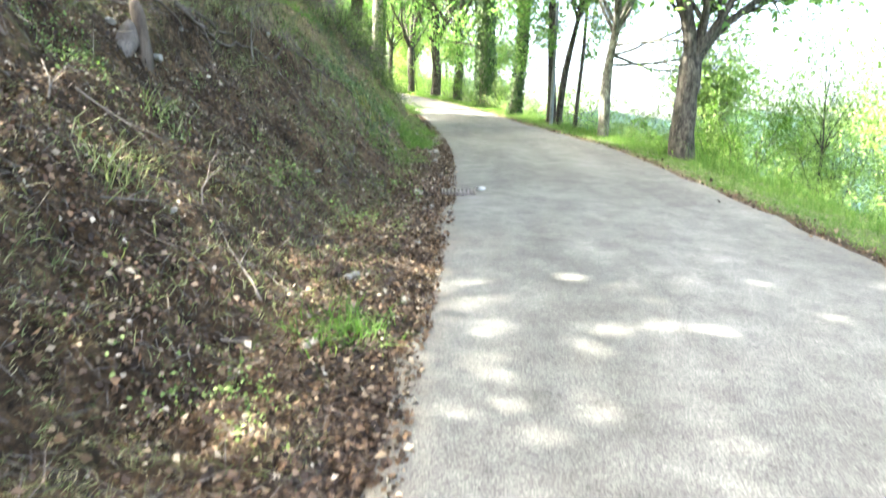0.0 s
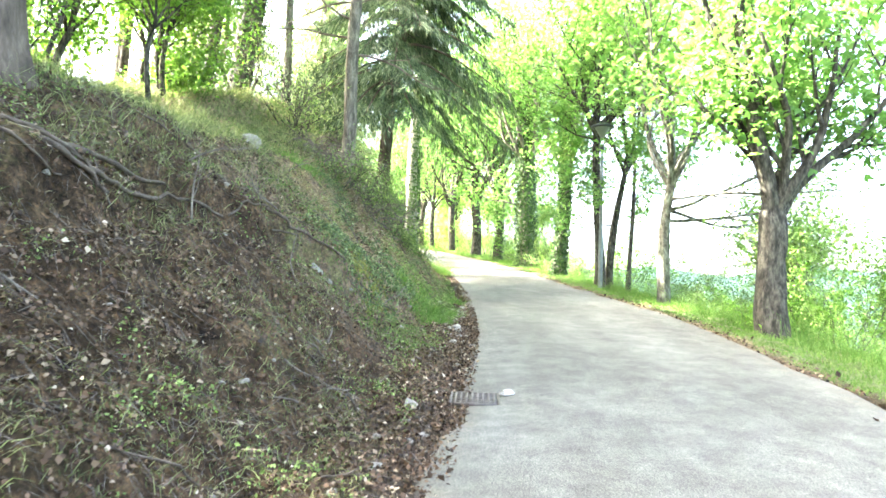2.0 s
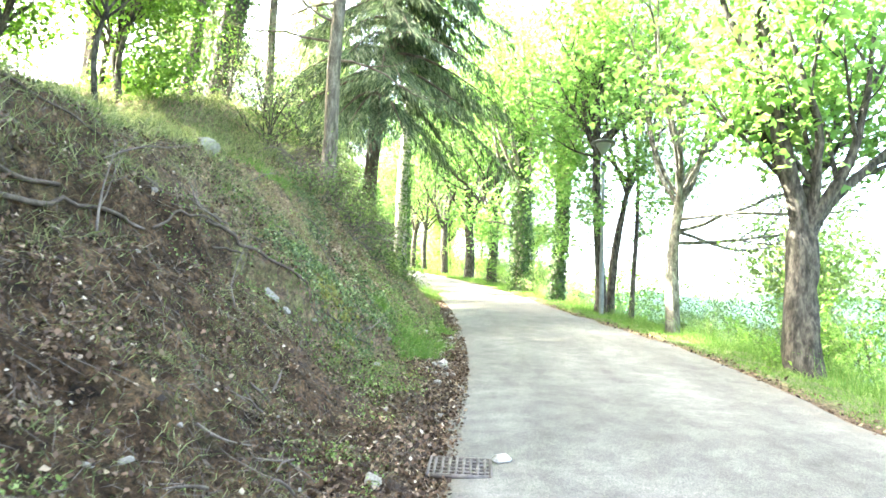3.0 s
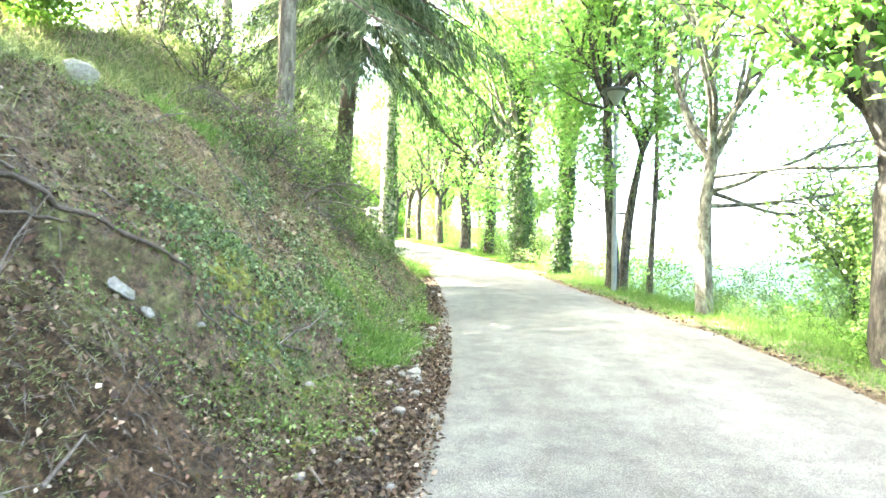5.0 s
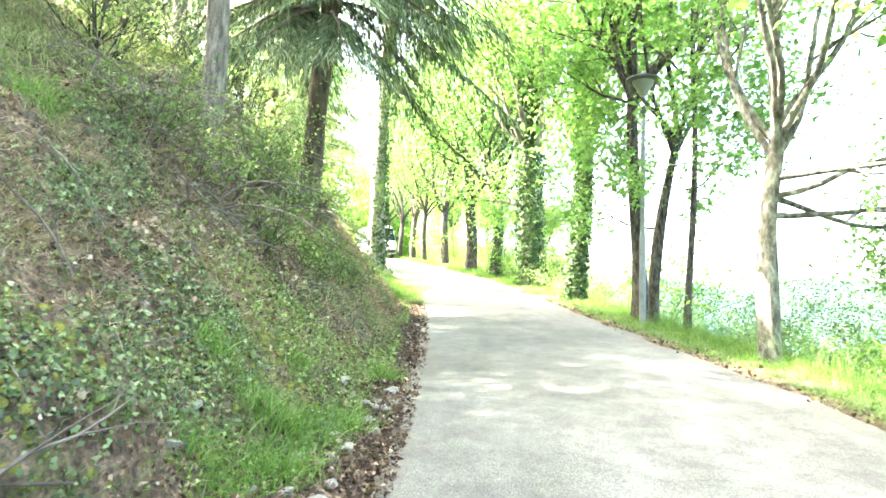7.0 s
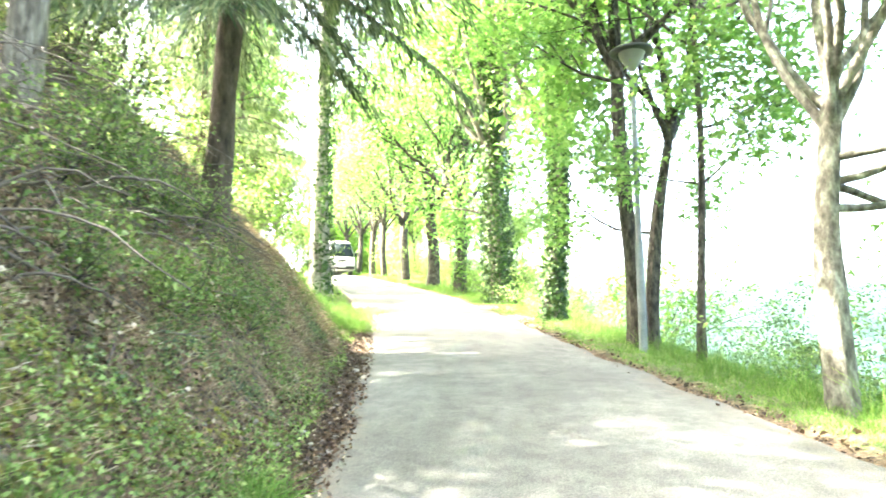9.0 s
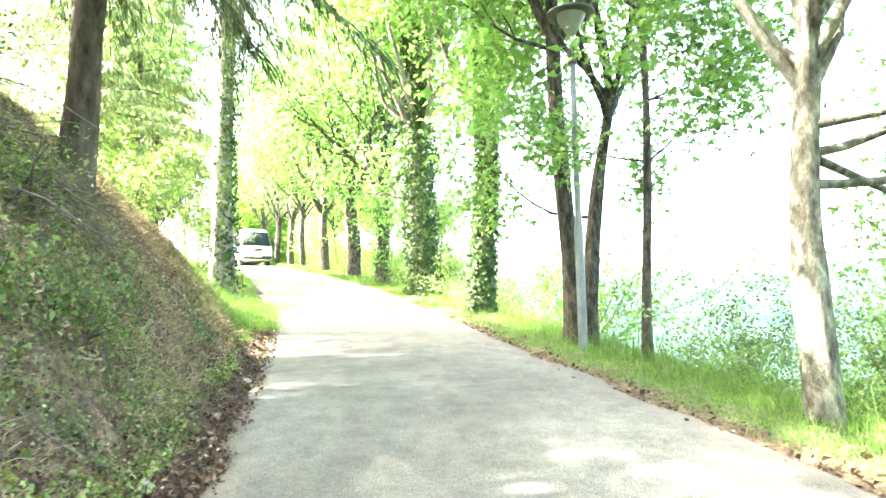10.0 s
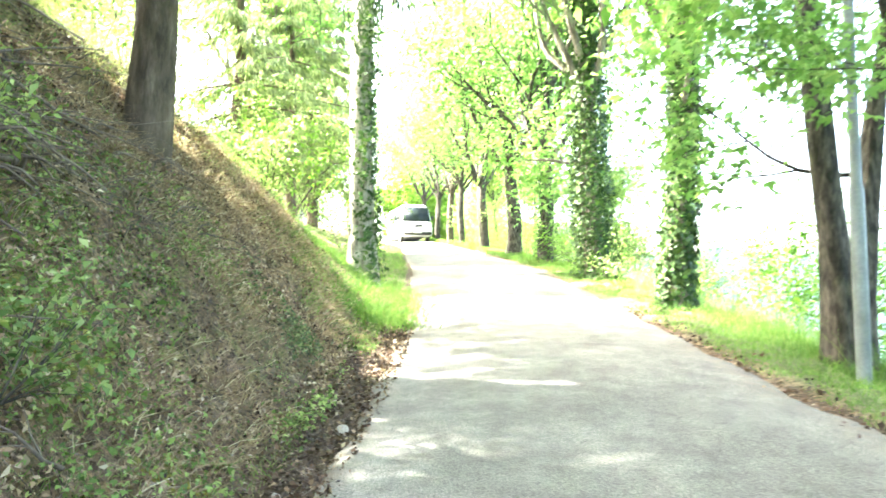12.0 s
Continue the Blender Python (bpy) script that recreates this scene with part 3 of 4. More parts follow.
def conifer(place, label, height, radius, first, reach, bark, seed, lean=(0, 0), whorl=.5, per=7, droop=.6, spray=.3, width=.02, dead=0, needles=None, toward=0.0):
    """A conifer > trunk, boughs, crown, each dead branch."""
    rng = np.random.default_rng(seed)
    root = thing("conifer", place, label, "tree", "conifers on the bank")
    f = np.linspace(0, 1, 22)
    pts = np.stack([lean[0] * f + .06 * np.sin(f * 6 + seed) + .025 * np.sin(f * 23), lean[1] * f + .03 * np.sin(f * 17), -.4 + f * (height + .4)], -1)
    rad = radius * (1 + .4 * np.exp(-f * 25)) * (1 - .85 * f)
    part("trunk", tube(pts, rad, 16, .3, seed), bark, root)
    boughs, at, way = [], [], []
    z = first
    while z < height - .3:
        left = 1 - (z - first) / (height - first)
        for k in range(5):
            a = rng.random() * 2 * np.pi
            ln = reach * (.35 + .75 * left ** .8) * (.7 + .45 * rng.random()) * (1 + toward * math.cos(a))
            s = np.linspace(0, 1, 8)
            o = np.array([math.cos(a), math.sin(a), 0])
            base = np.array([np.interp(z, pts[:, 2], pts[:, 0]), np.interp(z, pts[:, 2], pts[:, 1]), z + .2 * rng.random()])
            line = base + o * (s * ln)[:, None] + np.array([0, 0, 1]) * (.12 * s - droop * s ** 1.7 + .1 * s ** 4)[:, None] * ln
            boughs.append(tube(line, .035 * (1.1 - s) * (.4 + left), 4))
            q = rng.random(per * 12) ** .75
            c = np.stack([np.interp(q, s, line[:, m]) for m in range(3)], -1)
            side = np.array([-o[1], o[0], 0])
            off = rng.normal(size=(len(q), 1)) * .16 * ln * q[:, None]
            c = c + side * off - np.array([0, 0, 1]) * np.abs(off) * .5
            at.append(c)
            way.append(o * .45 + side * np.sign(off) * .45 + np.array([0, 0, -1.1]))
        z += whorl * (.8 + .4 * rng.random())
    for b in boughs:
        part("bough", b, bark, root)
    part("crown", sprays(np.concatenate(at), np.concatenate(way), spray, width, rng), needles or NEEDLE, root, smooth=False)
    for k in range(dead):
        tubes = []
        h = first * (.35 + .6 * (k + rng.random()) / dead)
        a = rng.random() * 2 * np.pi if k else -.2
        c = np.array([np.interp(h, pts[:, 2], pts[:, 0]), np.interp(h, pts[:, 2], pts[:, 1]), h])
        grow(rng, c, (math.cos(a), math.sin(a), .15), 1.5 + .8 * rng.random(), .028, 1, tubes, [], .02, .3, (3,), .8)
        part("dead_branch", join(tubes), DEAD_WOOD, root, "bare grey dead branch")
    return root


broadleaf(ground_at(-3.28, 6.6, .1), "great grey-barked tree rooted at the top of the bank", 13, 5.5, .25, 6, 5.0, (-.2, 0), 14, .18, 1, .55, seed=41, bark=BARK_FIR, foliage=MAPLE_SHADED, group="trees on the bank")
conifer(ground_at(-2.62, 15.0, .1), "slim grey pine trunk with bare dead branches", 13, .15, 6.0, 1.6, BARK_PINE, 44, (-.05, 0), .8, 9, .5, .3, .014, dead=9, needles=NEEDLE_LIT)
conifer(ground_at(-2.6, 18.75, .1), "fir with a brown trunk and drooping dark boughs", 14, .185, 3.0, 2.4, BARK_FIR, 47, (1.3, 0), .42, 75, .78, .24, .011, toward=.15)
broadleaf((-2.55, 25.0, float(land(-2.55, 25.0)) - .2), "pale trunk wrapped in ivy beside the road", 13, 7.5, .2, 5, 3.0, (.15, 0), 8, .12, 1, .4, seed=52, bark=BARK_PALE, foliage=MAPLE_SHADED, ivy=3200, ivy_side=-.35, bush=.03, ivy_top=9.0, group="trees on the bank")
broadleaf(ground_at(-6.5, 18.8), "dark old trunk grown over with ivy", 11, 6.0, .33, 5, 3.5, (.7, 0), 8, .13, 1, .4, seed=55, bark=BARK_DARK, foliage=MAPLE_SHADED, ivy=5000, ivy_top=8.0, group="trees on the bank", bush=.1)
broadleaf(ground_at(-5.4, 19.4), "slim pale trunk among the brushwood", 11, 6.5, .11, 4, 2.5, (.2, 0), 7, .12, 1, .4, seed=58, foliage=MAPLE_SHADED, group="trees on the bank")
# added trees: crowns kept mostly out of view, placed to shade road and bank
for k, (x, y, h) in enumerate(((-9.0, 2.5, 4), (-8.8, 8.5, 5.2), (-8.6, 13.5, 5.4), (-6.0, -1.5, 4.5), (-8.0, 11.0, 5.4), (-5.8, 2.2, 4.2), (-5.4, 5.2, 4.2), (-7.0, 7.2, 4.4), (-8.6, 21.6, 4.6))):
    broadleaf(ground_at(x, y), "leafy tree added up the slope to shade road and bank", h + 4, h, .2, 6, 3.3, (.2, .1), 13 if y > 6 else 9, .2, 1, .6, seed=60 + k, bark=BARK_DARK, foliage=MAPLE_SHADED, group="trees on the bank")
# unseen helper tree: its crown height is set to shade the road only
broadleaf(ground_at(-8.6, 16.9), "unseen tall tree added so its small high crown shades the road", 7.6, 5.5, .16, 6, 2.2, (.1, .1), 13, .18, 1, .5, seed=69, bark=BARK_DARK, foliage=MAPLE_SHADED, group="trees on the bank")
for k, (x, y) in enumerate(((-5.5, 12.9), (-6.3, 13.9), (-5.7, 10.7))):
    broadleaf(ground_at(x, y), "low leafy tree at the top of the bank", 3.4, .9, .06, 6, 1.5, (.1, 0), 10, .08, 1, .22, seed=75 + k, bark=BARK_DARK, foliage=MAPLE_SHADED, group="low trees on the crest", low=2)
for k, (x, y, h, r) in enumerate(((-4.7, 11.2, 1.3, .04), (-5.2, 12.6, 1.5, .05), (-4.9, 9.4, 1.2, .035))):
    broadleaf(ground_at(x, y), "leafy sapling on the crest of the bank", h + 2.3, h, r, 4, 1.3, (.1, 0), 9, .07, 1, .2, seed=70 + k, bark=BARK_DARK, foliage=MAPLE_SHADED, group="saplings on the bank", category="sapling")
for k, (x, y, h) in enumerate(((-9.2, 33, 4), (-12.5, 29, 4), (-11.5, 44, 4), (-14, 47, 4), (-12.5, 56, 4), (-16, 37, 5))):
    broadleaf(ground_at(x, y), "sunlit tree beyond the end of the bank", h + 6, h, .16, 5, 4.0, (.2, .1), 9, .16, 1, .45, seed=80 + k, foliage=SHRUB if k % 2 else MAPLE, group="trees beyond the bank")
# these conifers get their hazy brightness from the lit needle colour
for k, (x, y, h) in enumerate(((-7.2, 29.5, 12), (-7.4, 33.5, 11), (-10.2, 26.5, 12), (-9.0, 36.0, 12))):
    conifer(ground_at(x, y), "conifer among the shrubs beyond the bank, haze-lightened needle colour", h, .16, 2.0, 2.0, BARK_FIR, 93 + k, (.1, 0), .6, 12, .35, .3, .022, needles=NEEDLE_LIT)
conifer(ground_at(-8.3, 38), "far conifer beside the road, hazy light put into its needle colour", 13, .2, 1.5, 2.6, BARK_FIR, 91, (0, 0), .5, 9, .35, .4, .03, needles=NEEDLE_LIT)


# ---- shrubs ----
def shrub(place, label, tall, wide, seed, foliage, stems=7, per=10, leaf=.07, group="shrubs", category="shrub", stem_r=.016):
    rng = np.random.default_rng(seed)
    root = thing("shrub", place, label, category, group)
    tips = []
    for k in range(stems):
        tubes = []
        a = rng.random() * 2 * np.pi
        grow(rng, (math.cos(a) * .1 * wide, math.sin(a) * .1 * wide, -.1), (math.cos(a) * wide / tall, math.sin(a) * wide / tall, 1), tall * (.7 + .5 * rng.random()), stem_r, 1, tubes, tips, .05, .3, (6,), .9)
        part("stem", join(tubes), BARK_DARK, root)
    part("foliage", leaves(scatter_on(tips, per, .09, rng), leaf, rng, 1), foliage, root, smooth=False)
    return root


SLOPE = "leafy shrub on the steep slope below the road"
kinds = [shrub((5.9, 13.5, float(land(5.9, 13.5))), SLOPE, 1.9, 1.3, 101, MAPLE_SHADED, 9, 26, .05, group="shrubs on the slope"),
         shrub((6.3, 17.5, float(land(6.3, 17.5))), SLOPE, 2.6, 1.2, 102, SLOPE_LEAF, 8, 20, .055, group="shrubs on the slope"),
         shrub((5.0, 19.8, float(land(5.0, 19.8))), SLOPE, 1.6, 1.2, 103, SHRUB, 10, 24, .045, group="shrubs on the slope"),
         shrub((7.5, 15.0, float(land(7.5, 15.0))), SLOPE, 3.4, 1.6, 104, SLOPE_LEAF, 8, 22, .058, group="shrubs on the slope")]
pick = np.random.default_rng(5)
for k in range(34):
    y = 5 + 17 * pick.random() if k % 3 else 22 + 22 * pick.random()
    off = 2.3 + 9 * pick.random() ** 1.6
    x = float(smooth_line(RIGHT_Y, RIGHT_X, np.array(y))) + off
    ob = copy_thing(kinds[int(pick.integers(4)) if off > 2.6 else int(pick.choice([0, 2]))], pose(*ground_at(x, y, .05), 0, 0, 360 * pick.random()))
    ob.scale = [((.4 if off < 2.6 else .6) + .45 * pick.random()) * (.55 if y > 21 else 1)] * 3
slim = broadleaf(ground_at(11.5, 11), "slim young tree rising from the slope", 8, 4.5, .07, 4, 2.6, (.2, .1), 13, .08, 1, .4, seed=111, bark=BARK_DARK, foliage=SLOPE_LEAF, group="slim trees on the slope", low=3)
for x, y, s in ((9.5, 16, .62), (12.5, 18, .8), (7.3, 10.0, .6), (9.6, 8.2, .7), (12, 9.5, .8), (7.6, 13.2, .5), (10.5, 12.0, .7), (13.5, 14, .85), (7.2, 18.2, .5), (15, 21, .8)):
    ob = copy_thing(slim, pose(*ground_at(x, y, .05), 0, 0, 57 * x))
    ob.scale = [s] * 3
lush = broadleaf(ground_at(6.8, 17.6), "leafy young tree on the slope below the verge", 5, 2.2, .055, 5, 1.6, (.15, .1), 11, .07, 3, .3, seed=117, bark=BARK_DARK, foliage=SLOPE_LEAF, group="leafy trees on the slope", low=3)
for x, y, s in ((8.4, 20.5, .8), (9.2, 17.0, .75)):
    copy_thing(lush, pose(*ground_at(x, y, .05), 0, 0, 71 * x)).scale = [s] * 3
pick = np.random.default_rng(8)
for k in range(15):
    y = 24 + 2.4 * k + pick.random()
    x = float(smooth_line(RIGHT_Y, RIGHT_X, np.array(y))) + 1.9 + 1.0 * pick.random()
    ob = copy_thing(kinds[(0, 2, 3)[k % 3]], pose(*ground_at(x, y, .05), 0, 0, 360 * pick.random()))
    ob.scale = [(.75 + .4 * pick.random()) * (.7 if k % 3 == 2 else 1.25)] * 3
for k, (y, off) in enumerate(((38.5, 4.2), (46, 4.0), (51, 3.4), (57, 4.0))):
    x = float(smooth_line(RIGHT_Y, RIGHT_X, np.array(y))) + off
    copy_thing(lush, pose(*ground_at(x, y, .05), 0, 0, 83 * k)).scale = [1.35 + .15 * (k % 3)] * 3
for k, (x, y) in enumerate(((-4, 72), (-8.5, 77), (-23, 73), (-27, 79), (-19.5, 64), (-12, 84), (-11.2, 73.5), (-14.5, 80))):
    broadleaf(ground_at(x, y), "leafy tree closing the view at the bend", 10, 2.2, .18, 6, 4.2, (0, 0), 14, .26, 1, .6, seed=180 + k, bark=BARK_DARK, foliage=MAPLE_SHADED, group="trees at the bend", low=4)
BEYOND = "sunlit shrub at the end of the bank"
for k, (x, y, h) in enumerate(((-4.2, 24.5, 1.6), (-5.0, 27.0, 2.4), (-4.4, 30.5, 2.0), (-6.5, 29.0, 3.2), (-7.5, 25.5, 3.0), (-9.0, 29.5, 3.6), (-7.8, 34.5, 3.0), (-9.5, 24.0, 3.2), (-9.8, 40, 3.0), (-10.5, 46, 3.0), (-11.5, 34, 3.5), (-5.6, 22.6, 2.0))):
    shrub(ground_at(x, y, .05), BEYOND, h, h * .6, 120 + k, (SHRUB, MAPLE_SHADED, SHRUB)[k % 3], 8, 9, .085, group="shrubs beyond the bank")
for k, (x, y, h) in enumerate(((-5.2, 7.6, 1.7), (-5.8, 9.0, 2.4), (-6.6, 11.0, 2.4), (-5.0, 8.6, 1.4), (-7.4, 13.5, 1.8), (-6.0, 6.2, 2.6), (-7.2, 9.8, 3.0), (-6.8, 7.6, 3.0))):
    shrub(ground_at(x, y, .05), "dense green shrub on the crest of the bank", h, h * .7, 150 + k, MAPLE_SHADED, 8, 9, .065, group="shrubs on the bank")
for k, (x, y, h) in enumerate(((-3.5, 14.3, 1.1), (-3.9, 15.6, 1.5), (-3.3, 16.6, 1.2), (-4.3, 17.2, 1.8), (-4.9, 15.2, 2.0), (-3.6, 18.4, 1.0))):
    shrub(ground_at(x, y, .05), "straggly half-bare shrub among brushwood", h, h * .5, 140 + k, NEEDLE if k % 2 else SHRUB, 9, 4, .05, group="shrubs on the bank")


for k, (y, d, h) in enumerate(((13.4, 1.9, .7), (14.0, 1.5, .55), (14.6, 1.95, .8), (14.9, 1.2, .5), (15.3, 1.6, .7), (15.8, .95, .5), (16.0, 1.6, .6), (13.0, 2.2, .7), (15.5, 2.1, .9))):
    x = float(smooth_line(LEFT_Y, LEFT_X, np.array(y))) - d
    shrub(ground_at(x, y, .05), "low scrubby bush in the brushwood on the bank", h, h * .8, 160 + k, SHRUB if k % 3 else WEED, 9, 7, .035, group="bushes in the brushwood", stem_r=.007)


# ---- lamp, van, drain ----
def disc(r, z, n=32):
    a = np.arange(n) * 2 * np.pi / n
    return np.stack([np.cos(a) * r, np.sin(a) * r, np.full(n, z)], -1)


def turned(profile, n=32):
    """A body of revolution about z from (radius, height) pairs."""
    v = np.concatenate([disc(max(r, 1e-4), z, n) for r, z in profile])
    i, j = np.meshgrid(np.arange(len(profile) - 1), np.arange(n), indexing="ij")
    return v, np.stack([i * n + j, i * n + (j + 1) % n, (i + 1) * n + (j + 1) % n, (i + 1) * n + j], -1).reshape(-1, 4)


def street_lamp(place):
    root = thing("street_lamp", place, "slim galvanised lamp post with a flat round lantern", "street lamp")
    part("pole", turned([(.054, -.7), (.054, 1.35), (.05, 1.37), (.042, 1.42), (.038, 3.55), (.035, 3.57), (1e-4, 3.58)]), STEEL, root)
    part("collar", turned([(.052, 3.42), (.056, 3.44), (.056, 3.60), (.05, 3.62), (1e-4, 3.63)]), LAMP_DARK, root, "dark collar at the pole's head")
    for s in (-1, 1):
        f = np.linspace(0, 1, 9)
        line = np.stack([s * (.03 + .17 * np.sin(f * 1.5)), f * 0, 3.58 + .5 * f], -1)
        part("bracket", tube(line, np.full(9, .012), 6), LAMP_DARK, root)
    part("diffuser", turned([(1e-4, 3.80), (.05, 3.81), (.10, 3.9), (.17, 4.02), (.19, 4.07)]), LAMP_GLASS, root, "frosted glass bowl")
    part("cap", turned([(.19, 4.06), (.295, 4.06), (.305, 4.075), (.30, 4.10), (.18, 4.15), (.08, 4.18), (1e-4, 4.185)]), LAMP_DARK, root, "flat dark round cap")


street_lamp((3.1, 19.4, 2.11))


def box(size, at, bevel=.01, segments=2):
    bm = bmesh.new()
    bmesh.ops.create_cube(bm, size=1, matrix=Matrix.Translation(at) @ Matrix.Diagonal((*size, 1)))
    if bevel:
        bmesh.ops.bevel(bm, geom=bm.edges[:], offset=bevel, segments=segments, affect="EDGES")
    return bm


def van(place, turn):
    white = plain("van_white", (.58, .59, .59), .45)
    blue = plain("van_blue", (.08, .3, .7), .3)
    glass = plain("van_glass", (.015, .022, .025), .25)
    glass.node_tree.nodes["Principled BSDF"].inputs["Specular IOR Level"].default_value = .15
    black = plain("van_black_plastic", (.02, .02, .022), .6)
    clear = plain("headlight_lens", (.6, .62, .62), .15)
    root = thing("van", place, "white van with a blue door panel standing on the road", "van", turn=turn)
    root.scale = (.98, 1.0, 1.24)
    stations = ((.0, .45, .8, .86), (.05, .3, .93, .95), (.18, .28, 1.01, .99), (.3, .28, 1.05, 1.0), (.52, .28, 1.45, 1.0), (.74, .28, 1.84, 1.0), (.95, .28, 1.98, 1.0), (4.85, .28, 2.0, 1.0), (5.0, .36, 1.9, .96))
    rings = []
    for y, lo, hi, w in stations:
        a = np.arange(28) * 2 * np.pi / 28
        cx, cz = np.sign(np.cos(a)) * np.abs(np.cos(a)) ** .28, np.sign(np.sin(a)) * np.abs(np.sin(a)) ** .28
        taper = 1 - .12 * ((cz + 1) / 2) ** 2 * step(1.0, 1.9, hi)
        rings.append(np.stack([cx * w * taper, np.full(28, y), (lo + hi) / 2 + cz * (hi - lo) / 2], -1))
    rings = [rings[0] * [0, 1, 0] + [0, 0, .7]] + rings + [rings[-1] * [0, 1, 0] + [0, 0, 1.1]]
    v = np.concatenate(rings)
    i, j = np.meshgrid(np.arange(len(rings) - 1), np.arange(28), indexing="ij")
    part("body", (v, np.stack([i * 28 + j, i * 28 + (j + 1) % 28, (i + 1) * 28 + (j + 1) % 28, (i + 1) * 28 + j], -1).reshape(-1, 4)), white, root, smooth=False)

    def slab(name, quad, out, mat, label=""):
        q = np.array(quad, float)
        n = np.array(out, float)
        vv = np.concatenate([q - n * .02, q + n * .012])
        ff = [[4, 5, 6, 7], [0, 1, 5, 4], [1, 2, 6, 5], [2, 3, 7, 6], [3, 0, 4, 7], [3, 2, 1, 0]]
        return part(name, (vv, np.array(ff)), mat, root, label, False)
    slab("windscreen", ((-.9, .3, 1.06), (.9, .3, 1.06), (.8, .72, 1.8), (-.8, .72, 1.8)), (0, -1.9, 1.0), glass, "dark sloping windscreen")
    for s in (-1, 1):
        slab("side_window", ((s * .985, .62, 1.12), (s * .985, 4.5, 1.12), (s * .92, 4.5, 1.75), (s * .92, .9, 1.75)), (s, 0, .1), glass)
        slab("door_panel", ((s * .99, 1.1, .92), (s * .99, 2.3, .92), (s * .985, 2.3, 1.18), (s * .985, 1.1, 1.18)), (s, 0, 0), blue, "blue panel on the door")
        part("headlight", box((.3, .12, .2), (s * .72, .1, .86), .04), clear, root, "clear headlight")
        part("mirror", box((.16, .1, .26), (s * 1.08, .5, 1.25), .04), black, root, "black door mirror")
        for y in (.95, 4.0):
            w = new("wheel")
            w.parent = root
            w.matrix_basis = pose(s * .86, y, .33, 0, 90, 0)
            part("tyre", turned([(.2, -.1), (.31, -.1), (.33, -.06), (.33, .06), (.31, .1), (.2, .1)]), black, w)
            part("rim", turned([(1e-4, .06 * s), (.19, .07 * s), (.205, .1 * s), (.205, -.1 * s)]), STEEL, w)
    part("grille", box((.66, .06, .2), (0, .03, .80), .03), black, root, "black oval grille")
    part("bumper", box((1.8, .16, .22), (0, .04, .46), .05), black, root, "dark lower bumper")
    part("number_plate", box((.5, .03, .11), (0, -.045, .5), .005), clear, root)


van((-7.3, 53.7, float(road_z(53.7)) + .02), 25)


def drain(place):
    root = thing("drain_grate", place, "rusty cast-iron drain grate half buried in leaves", "drain grate")
    slope = math.degrees(math.atan(.106))
    root.matrix_basis = pose(*place, slope, 0, 0)
    # no hollow here: a thin near-black plate carries the pit's shade
    part("pit", box((.37, .32, .006), (0, 0, .0), 0), PIT_SHADE, root, "thin dark plate under the bars, coloured as the pit's shade")
    for x in (-.19, .19):
        part("frame", box((.02, .35, .03), (x, 0, .004), .004), IRON, root)
    for y in (-.165, .165):
        part("frame", box((.36, .02, .028), (0, y, .004), .004), IRON, root)
    for k in range(8):
        part("bar", box((.018, .31, .016), (-.154 + .044 * k, 0, .009), .003), IRON, root)
    for k in range(4):
        part("bar", box((.36, .018, .014), (0, -.099 + .066 * k, .0085), .003), IRON, root)


drain((.2, 7.68, float(road_z(7.65)) - .033))


def lump(seed, flat=.6):
    bm = bmesh.new()
    bmesh.ops.create_icosphere(bm, subdivisions=2, radius=1)
    rng = np.random.default_rng(seed)
    cuts = [(unit(rng.normal(size=3)), .42 + .35 * rng.random()) for _ in range(9)]
    for v in bm.verts:
        p = np.array(v.co)
        for n, o in cuts:
            p = p - n * max(0, p @ n - o)
        v.co = Vector((p[0] * 1.15, p[1] * .85, p[2] * flat)) * (1 + .08 * noise.noise(v.co * 2 + Vector((seed, 0, 0))))
    me = bpy.data.meshes.new("stone")
    bm.to_mesh(me)
    bm.free()
    me.materials.append(STONE)
    return me


STONES = [lump(k, .5 + .05 * k) for k in range(7)]


def stone(x, y, size, label="pale limestone pebble lying in the litter", group="loose stones", k=0, tilt=20, lift=.05):
    ob = new("stone", STONES[k % 7])
    ob.matrix_basis = pose(x, y, float(land(x, y)) + size * lift, tilt * math.sin(k * 3.1), tilt * math.cos(k * 1.7), k * 67) @ Matrix.Diagonal((size, size, size, 1))
    return tagged(ob, label, "stone", group)


pick = np.random.default_rng(9)
for k in range(120):
    y = 3 + 15 * pick.random()
    x = float(smooth_line(LEFT_Y, LEFT_X, np.array(y))) - (.02 + .55 * pick.random() ** 1.2)
    stone(x, y, .018 + .04 * pick.random() ** 2.2, k=k, lift=.3)
for k in range(45):
    y = 10.8 + 2.6 * pick.random()
    x = float(smooth_line(LEFT_Y, LEFT_X, np.array(y))) - (.08 + .45 * pick.random())
    stone(x, y, .03 + .05 * pick.random() ** 2, k=k + 3, lift=.35)
for k in range(60):
    y = 2.5 + 15 * pick.random()
    x = float(smooth_line(LEFT_Y, LEFT_X, np.array(y))) - (.6 + 2.2 * pick.random())
    stone(x, y, .015 + .03 * pick.random() ** 2, "pale stone stuck in the earth bank", k=k, lift=.3)
